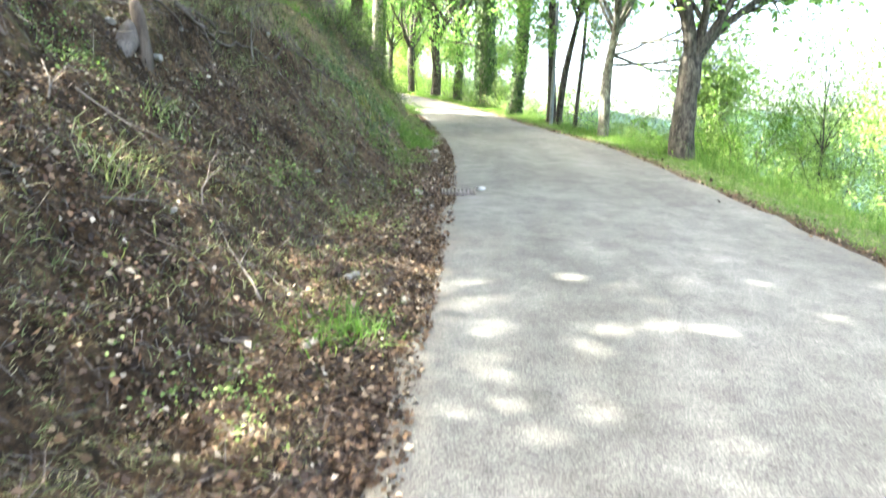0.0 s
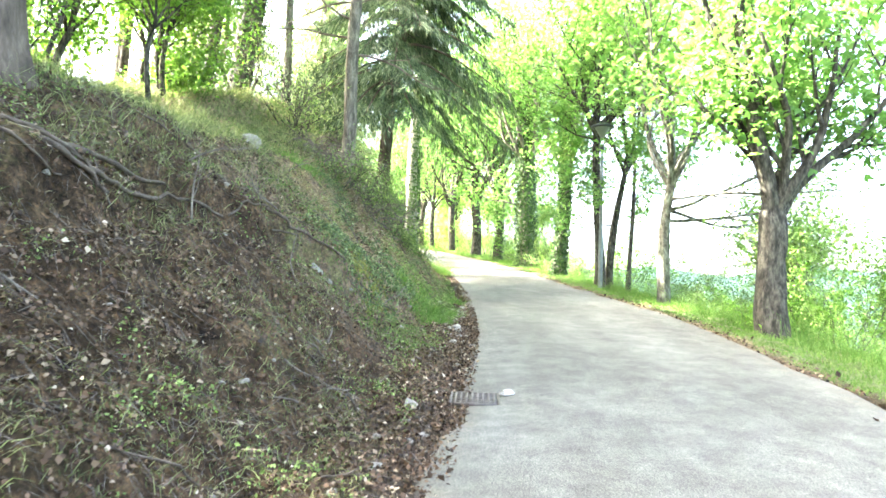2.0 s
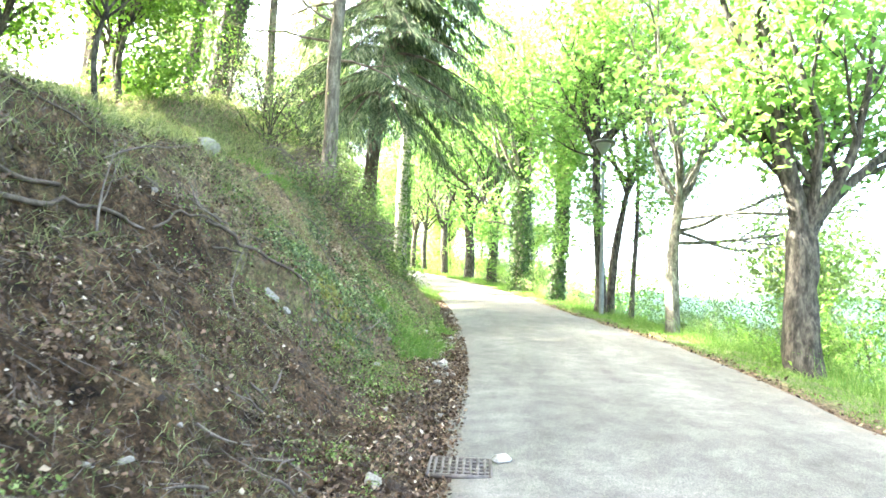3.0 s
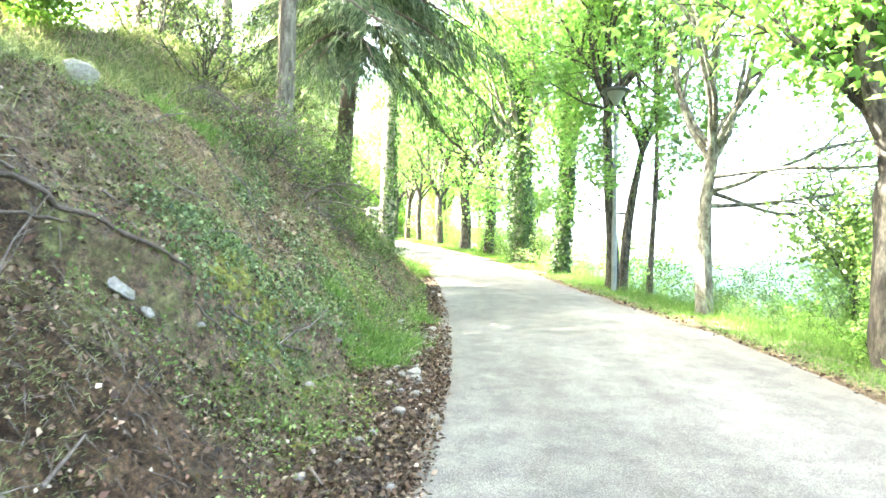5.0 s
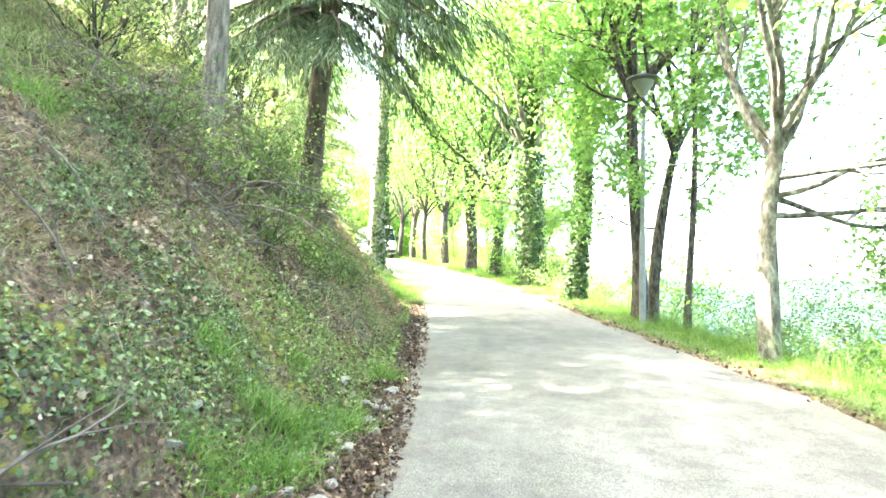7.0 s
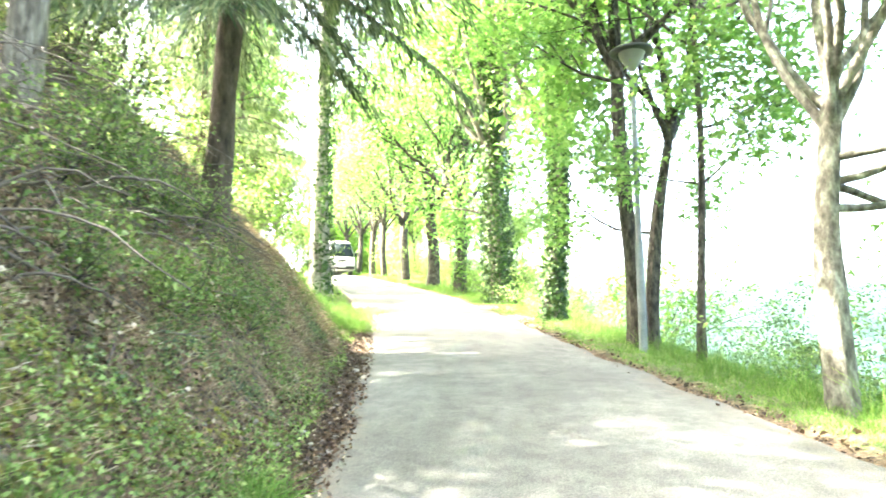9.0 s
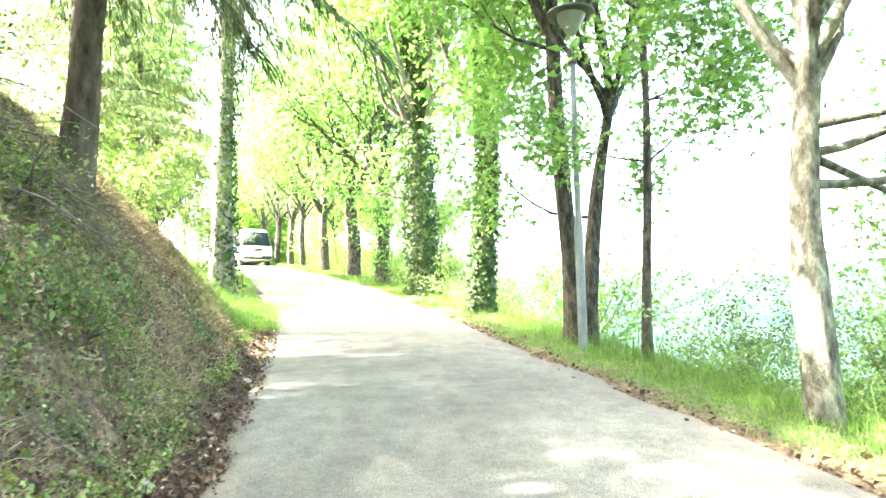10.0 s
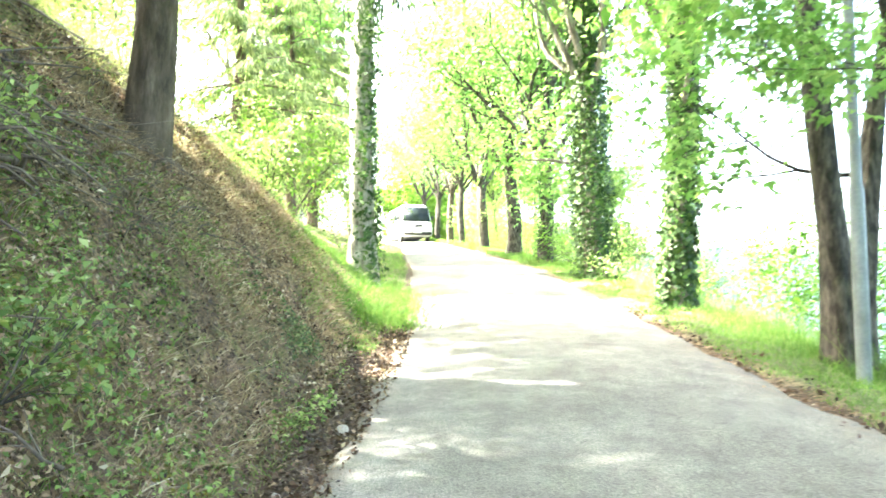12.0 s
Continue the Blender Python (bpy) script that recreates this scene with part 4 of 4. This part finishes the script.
for k, (x, y, s) in enumerate(((-.25, 7.15, .085), (-.12, 6.55, .055), (-.3, 5.9, .06), (-1.55, 9.9, .05), (-1.5, 10.05, .05), (-.75, 10.9, .07), (-.85, 11.3, .06), (-.28, 9.4, .06), (-2.3, 5.42, .08), (-2.52, 5.1, .05), (-2.92, 10.68, .2), (-1.38, 9.06, .05), (-1.4, 8.72, .04), (-.21, 9.55, .06), (-.73, 10.44, .05), (-.72, 9.98, .05), (-1.2, 9.34, .04), (-.06, 10.48, .05))):
    stone(x, y, s, "larger pale stone resting on the bank", "larger stones", k + 2, lift=.2)
slab = part("stone_slab", box((.16, .10, .035), (0, 0, 0), .012, 3), STONE)
along, face = Vector((.55, .6, -.5)).normalized(), Vector((.55, -.35, .7))
across = face.cross(along).normalized()
slab.matrix_basis = Matrix.Translation(ground_at(-1.49, 9.0, -.01)) @ Matrix((along, across, along.cross(across))).transposed().to_4x4()
tagged(slab, "pale flat slab of stone lodged in the bank", "stone", "larger stones")
chip = part("concrete_chunk", box((.12, .10, .05), (0, 0, 0), .02), CONCRETE)
chip.matrix_basis = pose(.46, 7.8, float(road_z(7.8)) - .004, 6, -6, 20)
tagged(chip, "broken white concrete edge beside the drain", "concrete")


# ---- roots and dead wood on the bank ----
def on_bank(points, lift=.02):
    p = np.array(points, float)
    n = 5 * (len(p) - 1) + 1
    k = np.linspace(0, len(p) - 1, n)
    x, y = np.interp(k, np.arange(len(p)), p[:, 0]), np.interp(k, np.arange(len(p)), p[:, 1])
    x = x + .012 * np.sin(k * 4.1 + p[0, 1])
    z = land(x, y)
    flat = np.convolve(np.pad(z, 4, mode="edge"), np.full(9, 1 / 9), "valid")
    return np.stack([x, y, np.maximum(flat, z - .03) + lift + .008 * np.sin(k * 2.9 + p[0, 0])], -1)


def root_line(points, r0, r1, label="bare weathered root hanging along the eroded bank", name="exposed_root", category="root", lift=.045):
    line = on_bank(points, lift)
    ob = part(name, tube(line, np.linspace(r0, r1, len(line)) * .85, 8, .3, int(abs(points[0][1]) * 7)), ROOT)
    return tagged(ob, label, category, "bare roots on the bank")


for points, r0, r1 in (
        (((-2.52, 5.6), (-2.44, 5.7), (-2.33, 5.87), (-2.28, 6.05)), .015, .008),
        (((-2.5, 5.8), (-2.4, 5.98), (-2.36, 6.15), (-2.27, 6.26), (-2.21, 6.3)), .02, .011),
        (((-2.4, 6.0), (-2.3, 6.1), (-2.24, 6.26), (-2.22, 6.44)), .024, .013),
        (((-2.45, 6.1), (-2.3, 6.31), (-2.31, 6.69), (-2.31, 7.07), (-2.26, 7.23)), .026, .015),
        (((-2.26, 6.25), (-2.24, 6.43), (-2.28, 6.8), (-2.24, 7.25), (-2.1, 7.7), (-2.04, 7.82)), .024, .014),
        (((-2.8, 7.33), (-2.73, 7.6), (-2.64, 8.02), (-2.54, 8.4)), .012, .007),
        (((-2.02, 7.9), (-1.93, 8.14), (-1.82, 8.5), (-1.76, 8.75)), .015, .008),
        (((-1.86, 8.4), (-1.76, 8.66), (-1.73, 8.79), (-1.66, 8.93), (-1.51, 9.04), (-1.34, 9.19), (-1.28, 9.3)), .018, .011),
        (((-1.8, 8.4), (-1.74, 8.65), (-1.68, 8.81)), .013, .007),
        (((-1.18, 9.6), (-1.13, 9.72), (-1.02, 9.96), (-.87, 10.4)), .014, .008),
        (((-1.24, 9.3), (-1.16, 9.42), (-1.1, 9.6)), .008, .004),
        (((-1.3, 4.9), (-1.05, 5.2), (-.9, 5.25)), .008, .004)):
    root_line(list(points), r0, r1)
snag = part("root_stub", tube([(0, 0, -.15), (.01, 0, .05), (-.01, .0, .2), (-.04, .01, .34), (-.075, .01, .42), (-.1, .01, .44)], [.06, .055, .052, .05, .042, .015], 12, .35, 4), BARK_FIR)
snag.matrix_basis = pose(*ground_at(-2.29, 5.17, .02))
tagged(snag, "upright grey stub of a broken root", "root", "bare roots on the bank")
split = part("split_log", tube([(0, 0, -.2), (0, 0, .0), (.01, .01, .12), (.0, .02, .24), (-.01, .02, .27)], [.06, .07, .07, .05, .02], 8, .6, 9), DEAD_WOOD)
split.matrix_basis = pose(*ground_at(-2.4, 5.02, .06), -22, 14, 20)
tagged(split, "pale split chunk of wood leaning in the earth", "wood")


def stick(x, y, length, r, turn, seed, label="dry pale stick lying on the bank"):
    rng = np.random.default_rng(seed)
    tubes = []
    grow(rng, (0, 0, .03), (math.cos(turn), math.sin(turn), .2), length, r, 1, tubes, [], -.03, .3, (3,), .6)
    ob = part("dead_branch", join(tubes), DEAD_WOOD)
    nx, ny = float(land(x + .15, y) - land(x - .15, y)) / .3, float(land(x, y + .15) - land(x, y - .15)) / .3
    ob.matrix_basis = Matrix.Translation(ground_at(x, y)) @ Vector((-nx, -ny, 1)).to_track_quat("Z", "Y").to_matrix().to_4x4()
    return tagged(ob, label, "dead branch", "dry sticks")


pick = np.random.default_rng(12)
for k in range(80):
    y = 3.0 + 13 * pick.random() ** 1.2
    d = .5 + 2.2 * pick.random()
    stick(float(smooth_line(LEFT_Y, LEFT_X, np.array(y))) - d, y, .25 + .5 * pick.random(), .004 + .006 * pick.random(), 6.28 * pick.random(), 200 + k)
for k in range(14):
    y = 12.8 + 4 * pick.random()
    stick(float(smooth_line(LEFT_Y, LEFT_X, np.array(y))) - 1.3 - 1.5 * pick.random(), y, .8 + .9 * pick.random(), .010 + .010 * pick.random(), 6.28 * pick.random(), 300 + k, "long dead branch in the brushwood heap")

# ---- fine cover ----
def edge_left(y):
    return smooth_line(LEFT_Y, LEFT_X, y)


def edge_right(y):
    return smooth_line(RIGHT_Y, RIGHT_X, y)


def slope_normals(x, y, s=.08):
    return unit(np.stack([land(x - s, y) - land(x + s, y), land(x, y - s) - land(x, y + s), np.full_like(x, 2 * s)], -1))


def cover(name, label, category, x, y, size, mat, rng, lift=.012, lobes=1, narrow=.6, jitter=1.0):
    n = slope_normals(x, y) + rng.normal(size=(len(x), 3)) * .25 * jitter
    ob = part(name, leaves(np.stack([x, y, land(x, y) + lift * rng.random(len(x)) * 2], -1), size, rng, lobes, normals=n, narrow=narrow), mat, smooth=False)
    return tagged(ob, label, category, kind="stuff")


def blades(name, label, x, y, length, width, mat, rng, z=None, lean=.45):
    n = len(x)
    base = np.stack([x, y, (land(x, y) if z is None else z) - .01], -1)
    up = unit(np.stack([rng.normal(size=n) * lean, rng.normal(size=n) * lean, np.ones(n)], -1))
    bend = rng.normal(size=(n, 3)) * .35
    bend[:, 2] = -np.abs(bend[:, 2]) * .6
    side = unit(np.cross(up, rng.normal(size=(n, 3)))) * width
    ln = np.asarray(length).reshape(-1, 1) * (.6 + .8 * rng.random((n, 1)))
    mid, tip = base + up * ln * .55, base + up * ln + bend * ln
    v = np.concatenate([base - side, base + side, mid + side * .8, mid - side * .8, tip + side * .15, tip - side * .15])
    i = np.arange(n)
    f = np.concatenate([np.stack([i, i + n, i + 2 * n, i + 3 * n], -1), np.stack([i + 3 * n, i + 2 * n, i + 4 * n, i + 5 * n], -1)])
    return tagged(part(name, (v, f), mat, smooth=False), label, "grass", kind="stuff")


def ledge_at(y):
    return np.interp(y, (8.3, 8.9, 9.2, 9.7, 10.3, 11.5), (1.85, 1.7, 1.42, 1.15, .95, .7))


rng = np.random.default_rng(21)
n = 240000
y = 1.5 + 22 * rng.random(n) ** .9
d = -.1 + 3.6 * rng.random(n) ** 1.35
keep = rng.random(n) < .25 + .75 * step(-.1, .5, rough(d * 1.2, y * 1.2, 41)) * np.interp(y, [0, 8, 12, 15.5, 18], [1, 1, .9, .8, 1.4]) + .5 * (d < .6) * np.interp(y, [12, 16], [1, .35])
y, d = y[keep], d[keep]
cover("leaf_litter", "brown dead leaves strewn over the bank and verge", "leaf litter", edge_left(y) - d, y, .028, LITTER, rng, .018, 1, .6, 2.6)
n = 2400
y = 1.5 + 22 * rng.random(n)
cover("leaf_litter", "scattered dead leaves along the far verge", "leaf litter", edge_right(y) + rng.normal(size=n) * .12 + .05, y, .04, LITTER, rng, .01, 1, .6, 2)
# needles and fine twigs
n = 26000
y = 1.5 + 20 * rng.random(n)
d = .0 + 3.2 * rng.random(n)
x = edge_left(y) - d
a = rng.random(n) * 6.283
nor = slope_normals(x, y)
w = unit(np.cross(nor, np.stack([np.cos(a), np.sin(a), a * 0], -1)) + nor * .2 * rng.random((n, 1)))
base = np.stack([x, y, land(x, y) + .008], -1)
tw = sprays(base, w * 3, .14, .0022, rng)
tagged(part("twigs", tw, DEAD_WOOD, smooth=False), "fine dry twigs and needles on the bank", "twigs", kind="stuff")
n = 600
y = 2.5 + 17 * rng.random(n)
x = edge_left(y) - .3 - 2.6 * rng.random(n)
w = slope_normals(x, y) * .35 + rng.normal(size=(n, 3)) * .6 + np.array([.3, 0, -.2])
tagged(part("dry_stalks", sprays(np.stack([x, y, land(x, y) + .01], -1), w, .2, .0022, rng), STRAW, smooth=False), "pale dry stalks caught on the bank", "stalks", kind="stuff")
# brushwood: a tangle of thin dead stems about the conifers
n = 900
y = np.concatenate([12.9 + 4.0 * rng.random(n // 2), 15.2 + 3.4 * rng.random(n - n // 2)])
d = np.concatenate([1.5 + 1.7 * rng.random(n // 2), 1.3 + 1.3 * rng.random(n - n // 2)])
tubes = []
for k in range(n):
    x0 = float(edge_left(y[k:k + 1])[0]) - d[k]
    p = np.array([x0, y[k], float(land(x0, y[k])) + .02])
    w = unit(np.array([rng.normal() * .6 + .35, rng.normal() * .7, .5 + .5 * rng.random()]))
    ln = (.3 + .9 * rng.random() ** 2) * (1 if k < n // 2 else .45)
    s = np.linspace(0, 1, 7)[:, None]
    tubes.append(tube(p + w * ln * s + np.array([.25, rng.normal() * .2, -.75]) * ln * s ** 2 + rng.normal(size=(7, 3)) * .012, np.linspace(.009, .003, 7) * (.5 + 1.3 * rng.random() ** 2) * (1 if k < n // 2 else .5), 4))
tagged(part("brushwood", join(tubes), DEAD_WOOD), "tangle of grey dead stems round the conifers", "brushwood", kind="stuff")
# ivy and low weeds on the bank
n = 24000
y = 12 + 4.2 * rng.random(n)
d = .9 + 1.5 * rng.random(n)
keep = rough(d * 1.4 + 6, y * 1.2, 47) + .9 * np.exp(-((d - 1.65) / .35) ** 2) > .35 + .4 * rng.random(n)
y, d = y[keep], d[keep]
cover("leaf_litter", "pale tan fallen leaves caught below the brushwood", "leaf litter", edge_left(y) - d, y, .038, LITTER_PALE, rng, .03, 1, .6, 2.6)
n = 150000
y = 9.3 + 10.5 * rng.random(n)
d = .35 + 2.2 * rng.random(n)
keep = rough(d * 1.1 + 3, y * .9, 51) + .35 * step(9.8, 11.2, y) - .35 * step(12.2, 13.5, y) - .2 * step(15, 16.5, y) + .5 * rough(d * 3.1, y * 2.7, 53) - .7 * np.abs(d - 1.1) + .1 > .15 + .45 * rng.random(n)
keep |= (np.abs(d - ledge_at(y) - .4) < .4) & (y > 9.6) & (y < 12.2) & (rng.random(n) < .55 + .5 * rough(d * 2, y * 2, 57))
keep &= (d > ledge_at(y) - .04) | (y > 11.3)
y, d = y[keep], d[keep]
cover("ivy_cover", "ivy and small green weeds creeping over the bank", "ivy", edge_left(y) - d, y, .019, IVY, rng, .045, 3, .55, 2.4)
n = 85000
y = 2 + 20 * rng.random(n)
d = .25 + 3.0 * rng.random(n)
keep = rough(d * 1.6, y * 1.6, 61) + .6 * rough(d * 4, y * 3.5, 63) + .5 * step(10.2, 13, y) * (1 - step(1.2, 2.2, d)) * (1 - .75 * step(16, 17.5, y) * step(.35, .7, d)) > .35 + .25 * rng.random(n)
y, d = y[keep], d[keep]
cover("bank_weeds", "sparse green weeds on the earth bank", "weeds", edge_left(y) - d, y, .02, WEED, rng, .05, 1, .5, 2.6)
# grass on the bank: in patches, longer at the brow
n = 60000
y = 2 + 24 * rng.random(n)
d = .25 + 4.5 * rng.random(n)
thick = rough(d * .9 + 7, y * .7, 71) + (.25 + .35 * (1 - step(8, 10, y))) * step(2.0, 2.9, d) + .1 * step(9, 13, y) - .3 * (1 - step(.3, .9, d)) + .7 * step(20, 23, y) + .25 * (1 - step(8, 10, y))
keep = thick > .25 + .35 * rng.random(n)
y, d = y[keep], d[keep]
blades("bank_grass", "thin uneven grass on the bank", edge_left(y) - d, y, .09 + .14 * step(1.7, 2.8, d), .0022, TURF, rng, lean=.7)
n = 80000
y = 9 + 17 * rng.random(n)
d = .2 + 2.4 * rng.random(n)
keep = rough(d * 1.3 + 2, y * 1.1, 76) + .4 * rough(d * 3.7, y * 3, 77) + .5 * step(10.5, 13, y) * (1 - step(1.0, 1.7, d)) - .5 * step(16, 17.5, y) * (1 - step(20, 21.5, y)) * step(.35, .7, d) + .25 * step(20, 23, y) > .2 + .45 * rng.random(n)
y, d = y[keep], d[keep]
blades("bank_grass", "fresh green grass on the lower bank", edge_left(y) - d, y, .07 + .1 * step(19, 23, y), .0025, GRASS, rng, lean=.7)
n = 130000
y = 1.5 + 17 * rng.random(n) ** 1.15
d = .2 + 3.0 * rng.random(n)
keep = rough(d * 2.2 + 5, y * 2.0, 91) + .15 > .5 * rng.random(n)
y, d = y[keep], d[keep]
half = len(y) // 2
blades("bank_turf", "matted dry grass and moss stems on the bank", edge_left(y[:half]) - d[:half], y[:half], .055, .0018, GRASS_DRY, rng, lean=1.3)
blades("bank_turf", "short green growth in the dry matting", edge_left(y[half:]) - d[half:], y[half:], .05, .0018, TURF, rng, lean=1.2)
# dead bracken and straw before the fir
n = 52000
y = 15.4 + 6.4 * rng.random(n)
d = .4 + 2.2 * rng.random(n)
keep = rough(d * 1.8 + 4, y * 1.5, 95) + .3 > .5 * rng.random(n)
y, d = y[keep], d[keep]
blades("dry_bracken", "brown matted bracken and straw under the fir", edge_left(y) - d, y, .11, .0025, BRACKEN, rng, lean=1.2)
n = 15000
y = 12.5 + 6.2 * rng.random(n)
d = .2 + 1.8 * rng.random(n) ** 1.2
keep = rough(d * 1.5 + 9, y * 1.4, 98) + .35 > .6 * rng.random(n)
y, d = y[keep], d[keep]
cover("leafy_weeds", "leafy bright green weeds on the lower bank", "weeds", edge_left(y) - d, y, .021, WEED, rng, .07, 3, .45, 2.6)
n = 60000
y = 10.8 + 6.0 * rng.random(n)
d = .3 + 2.2 * rng.random(n)
keep = rough(d * 2.0 + 1, y * 1.7, 93) + .25 * step(1.2, 1.7, d) > .1 + .5 * rng.random(n)
y, d = y[keep], d[keep]
blades("bank_turf", "tan dead stems matted between the ivy", edge_left(y) - d, y, .1, .0022, BRACKEN, rng, lean=1.4)
n = 42000
y = 6.6 + 4.4 * rng.random(n)
d = .25 + 1.5 * rng.random(n)
keep = (d < ledge_at(y) - .15) & (rough(d * 2.2 + 8, y * 1.9, 96) + .35 * step(7, 8.2, y) > .15 + .5 * rng.random(n))
y, d = y[keep], d[keep]
blades("bank_turf", "short olive growth on bare earth under the ledge", edge_left(y) - d, y, .04, .0017, TURF, rng, lean=1.1)
n = 5200
y = 2.2 + 7 * rng.random(n)
d = .4 + 2.0 * rng.random(n)
keep = rough(d * 1.8 + 2, y * 1.6, 99) > .0 + .5 * rng.random(n)
y, d = y[keep], d[keep]
cover("leaf_litter", "curled red-brown dead leaves on the earth", "leaf litter", edge_left(y) - d, y, .03, LITTER_RED, rng, .02, 1, .42, 3.0)
# the crest above the bank
n = 26000
y = 7 + 12 * rng.random(n)
d = 3.0 + 4.0 * rng.random(n)
blades("crest_grass", "rough olive grass and stems on the crest of the bank", edge_left(y) - d, y, .2, .005, TURF, rng, lean=.6)
n = 30000
y = 15.6 + 6.2 * rng.random(n)
d = .35 + 2.1 * rng.random(n)
keep = rough(d * 1.5 + 3, y * 1.3, 48) + .35 * step(.7, 1.1, d) > .1 + .45 * rng.random(n)
y, d = y[keep], d[keep]
cover("leaf_litter", "tan needles and fallen leaves under the fir", "leaf litter", edge_left(y) - d, y, .03, LITTER_PALE, rng, .05, 1, .35, 2.8)
# moss cushions in loose patches
t = np.linspace(0, 2 * np.pi, 9)[:-1]
bits = []
SPOTS = ((9.72, 1.3), (9.94, 1.18), (10.12, 1.12), (9.85, 1.28), (10.0, 1.1), (12.98, 1.13), (13.26, .8), (12.1, .94), (13.98, .8), (12.54, .97), (11.84, .96), (13.5, 1.0))
for k in range(60):
    y0, d0 = SPOTS[k] if k < len(SPOTS) else (9.0 + 7.5 * rng.random() ** 1.1, .4 + 1.1 * rng.random())
    for j in range(70 if k < len(SPOTS) else int(rng.integers(15, 45))):
        y, d = y0 + (.08 if k < 5 else .12) * rng.normal(), d0 + (.06 if k < 5 else .08) * rng.normal()
        x = float(edge_left(np.array([y]))[0]) - d
        r = .012 + .024 * rng.random() ** 1.5
        nor = slope_normals(np.array([x]), np.array([y]))[0]
        u = unit(np.cross(nor, np.array([.2, 1, .1])))
        w = np.cross(nor, u)
        c = np.array([x, y, float(land(x, y)) + .012])
        ring = [c + r * s * ((.8 + .35 * rng.random(8)) * np.cos(t))[:, None] * u + r * s * ((.8 + .35 * rng.random(8)) * np.sin(t))[:, None] * w + nor * h * r for s, h in ((1, -.15), (.8, .1), (.45, .2))]
        v = np.concatenate(ring + [(c + nor * r * .23)[None].repeat(8, 0)])
        i, q = np.meshgrid(np.arange(3), np.arange(8), indexing="ij")
        bits.append((v, np.stack([i * 8 + q, i * 8 + (q + 1) % 8, (i + 1) * 8 + (q + 1) % 8, (i + 1) * 8 + q], -1).reshape(-1, 4)))
tagged(part("moss_cushions", join(bits), MOSS), "yellow-green moss cushions on the shaded bank", "moss", kind="stuff")
# tufts
for k, (x0, y0, m, ln, sp) in enumerate(((-.42, 11.35, 420, .2, .1), (-.6, 11.0, 260, .18, .1), (-.33, 12.3, 300, .2, .1), (-1.75, 3.5, 90, .26, .1), (-1.9, 4.6, 60, .22, .1), (-.45, 3.2, 260, .16, .12), (-.5, 11.86, 420, .22, .09), (-.67, 11.7, 300, .2, .09), (-.32, 13.75, 260, .2, .07), (-.75, 12.74, 160, .18, .07), (-.98, 11.79, 160, .24, .06), (-2.55, 12.27, 200, .24, .1), (-2.61, 11.57, 160, .2, .12), (-1.45, 22.6, 700, .34, .3), (-1.7, 23.8, 700, .34, .3), (-1.25, 21.4, 900, .3, .25))):
    ob = blades("grass_tuft", "bushy tuft of green grass at the foot of the bank", x0 + sp * rng.normal(size=m), y0 + sp * rng.normal(size=m), ln, .003, TURF if k in (3, 4) else GRASS, rng, lean=.6)
    tagged(ob, category="grass", group="grass tufts")
# verge by the drop
n = 64000
y = 2.5 + 30 * rng.random(n) ** .85
e = .08 + 1.9 * rng.random(n) ** 1.1
keep = rng.random(n) < step(.0, .3, e + .12 * rough(y * 2, y * 0, 81))
y, e = y[keep], e[keep]
blades("verge_grass", "lush bright green grass along the road's outer verge", edge_right(y) + e, y, .06 + .10 * step(.3, 1.3, e), .003, GRASS, rng, lean=.4)
n = 16000
y = 32 + 30 * rng.random(n)
blades("verge_grass", "grass along the far verge", edge_right(y) + .1 + 1.6 * rng.random(n), y, .22, .006, GRASS, rng, lean=.4)
n = 3500
y = 9 + 22 * rng.random(n)
blades("verge_grass", "tall seeding grass stems at the brink", edge_right(y) + .9 + 1.2 * rng.random(n), y, .5, .0025, GRASS, rng, lean=.3)
n = 6000
y = 24 + 22 * rng.random(n)
blades("verge_grass", "roadside grass beyond the bank", edge_left(y) - .15 - 1.6 * rng.random(n), y, .2, .004, GRASS, rng, lean=.6)
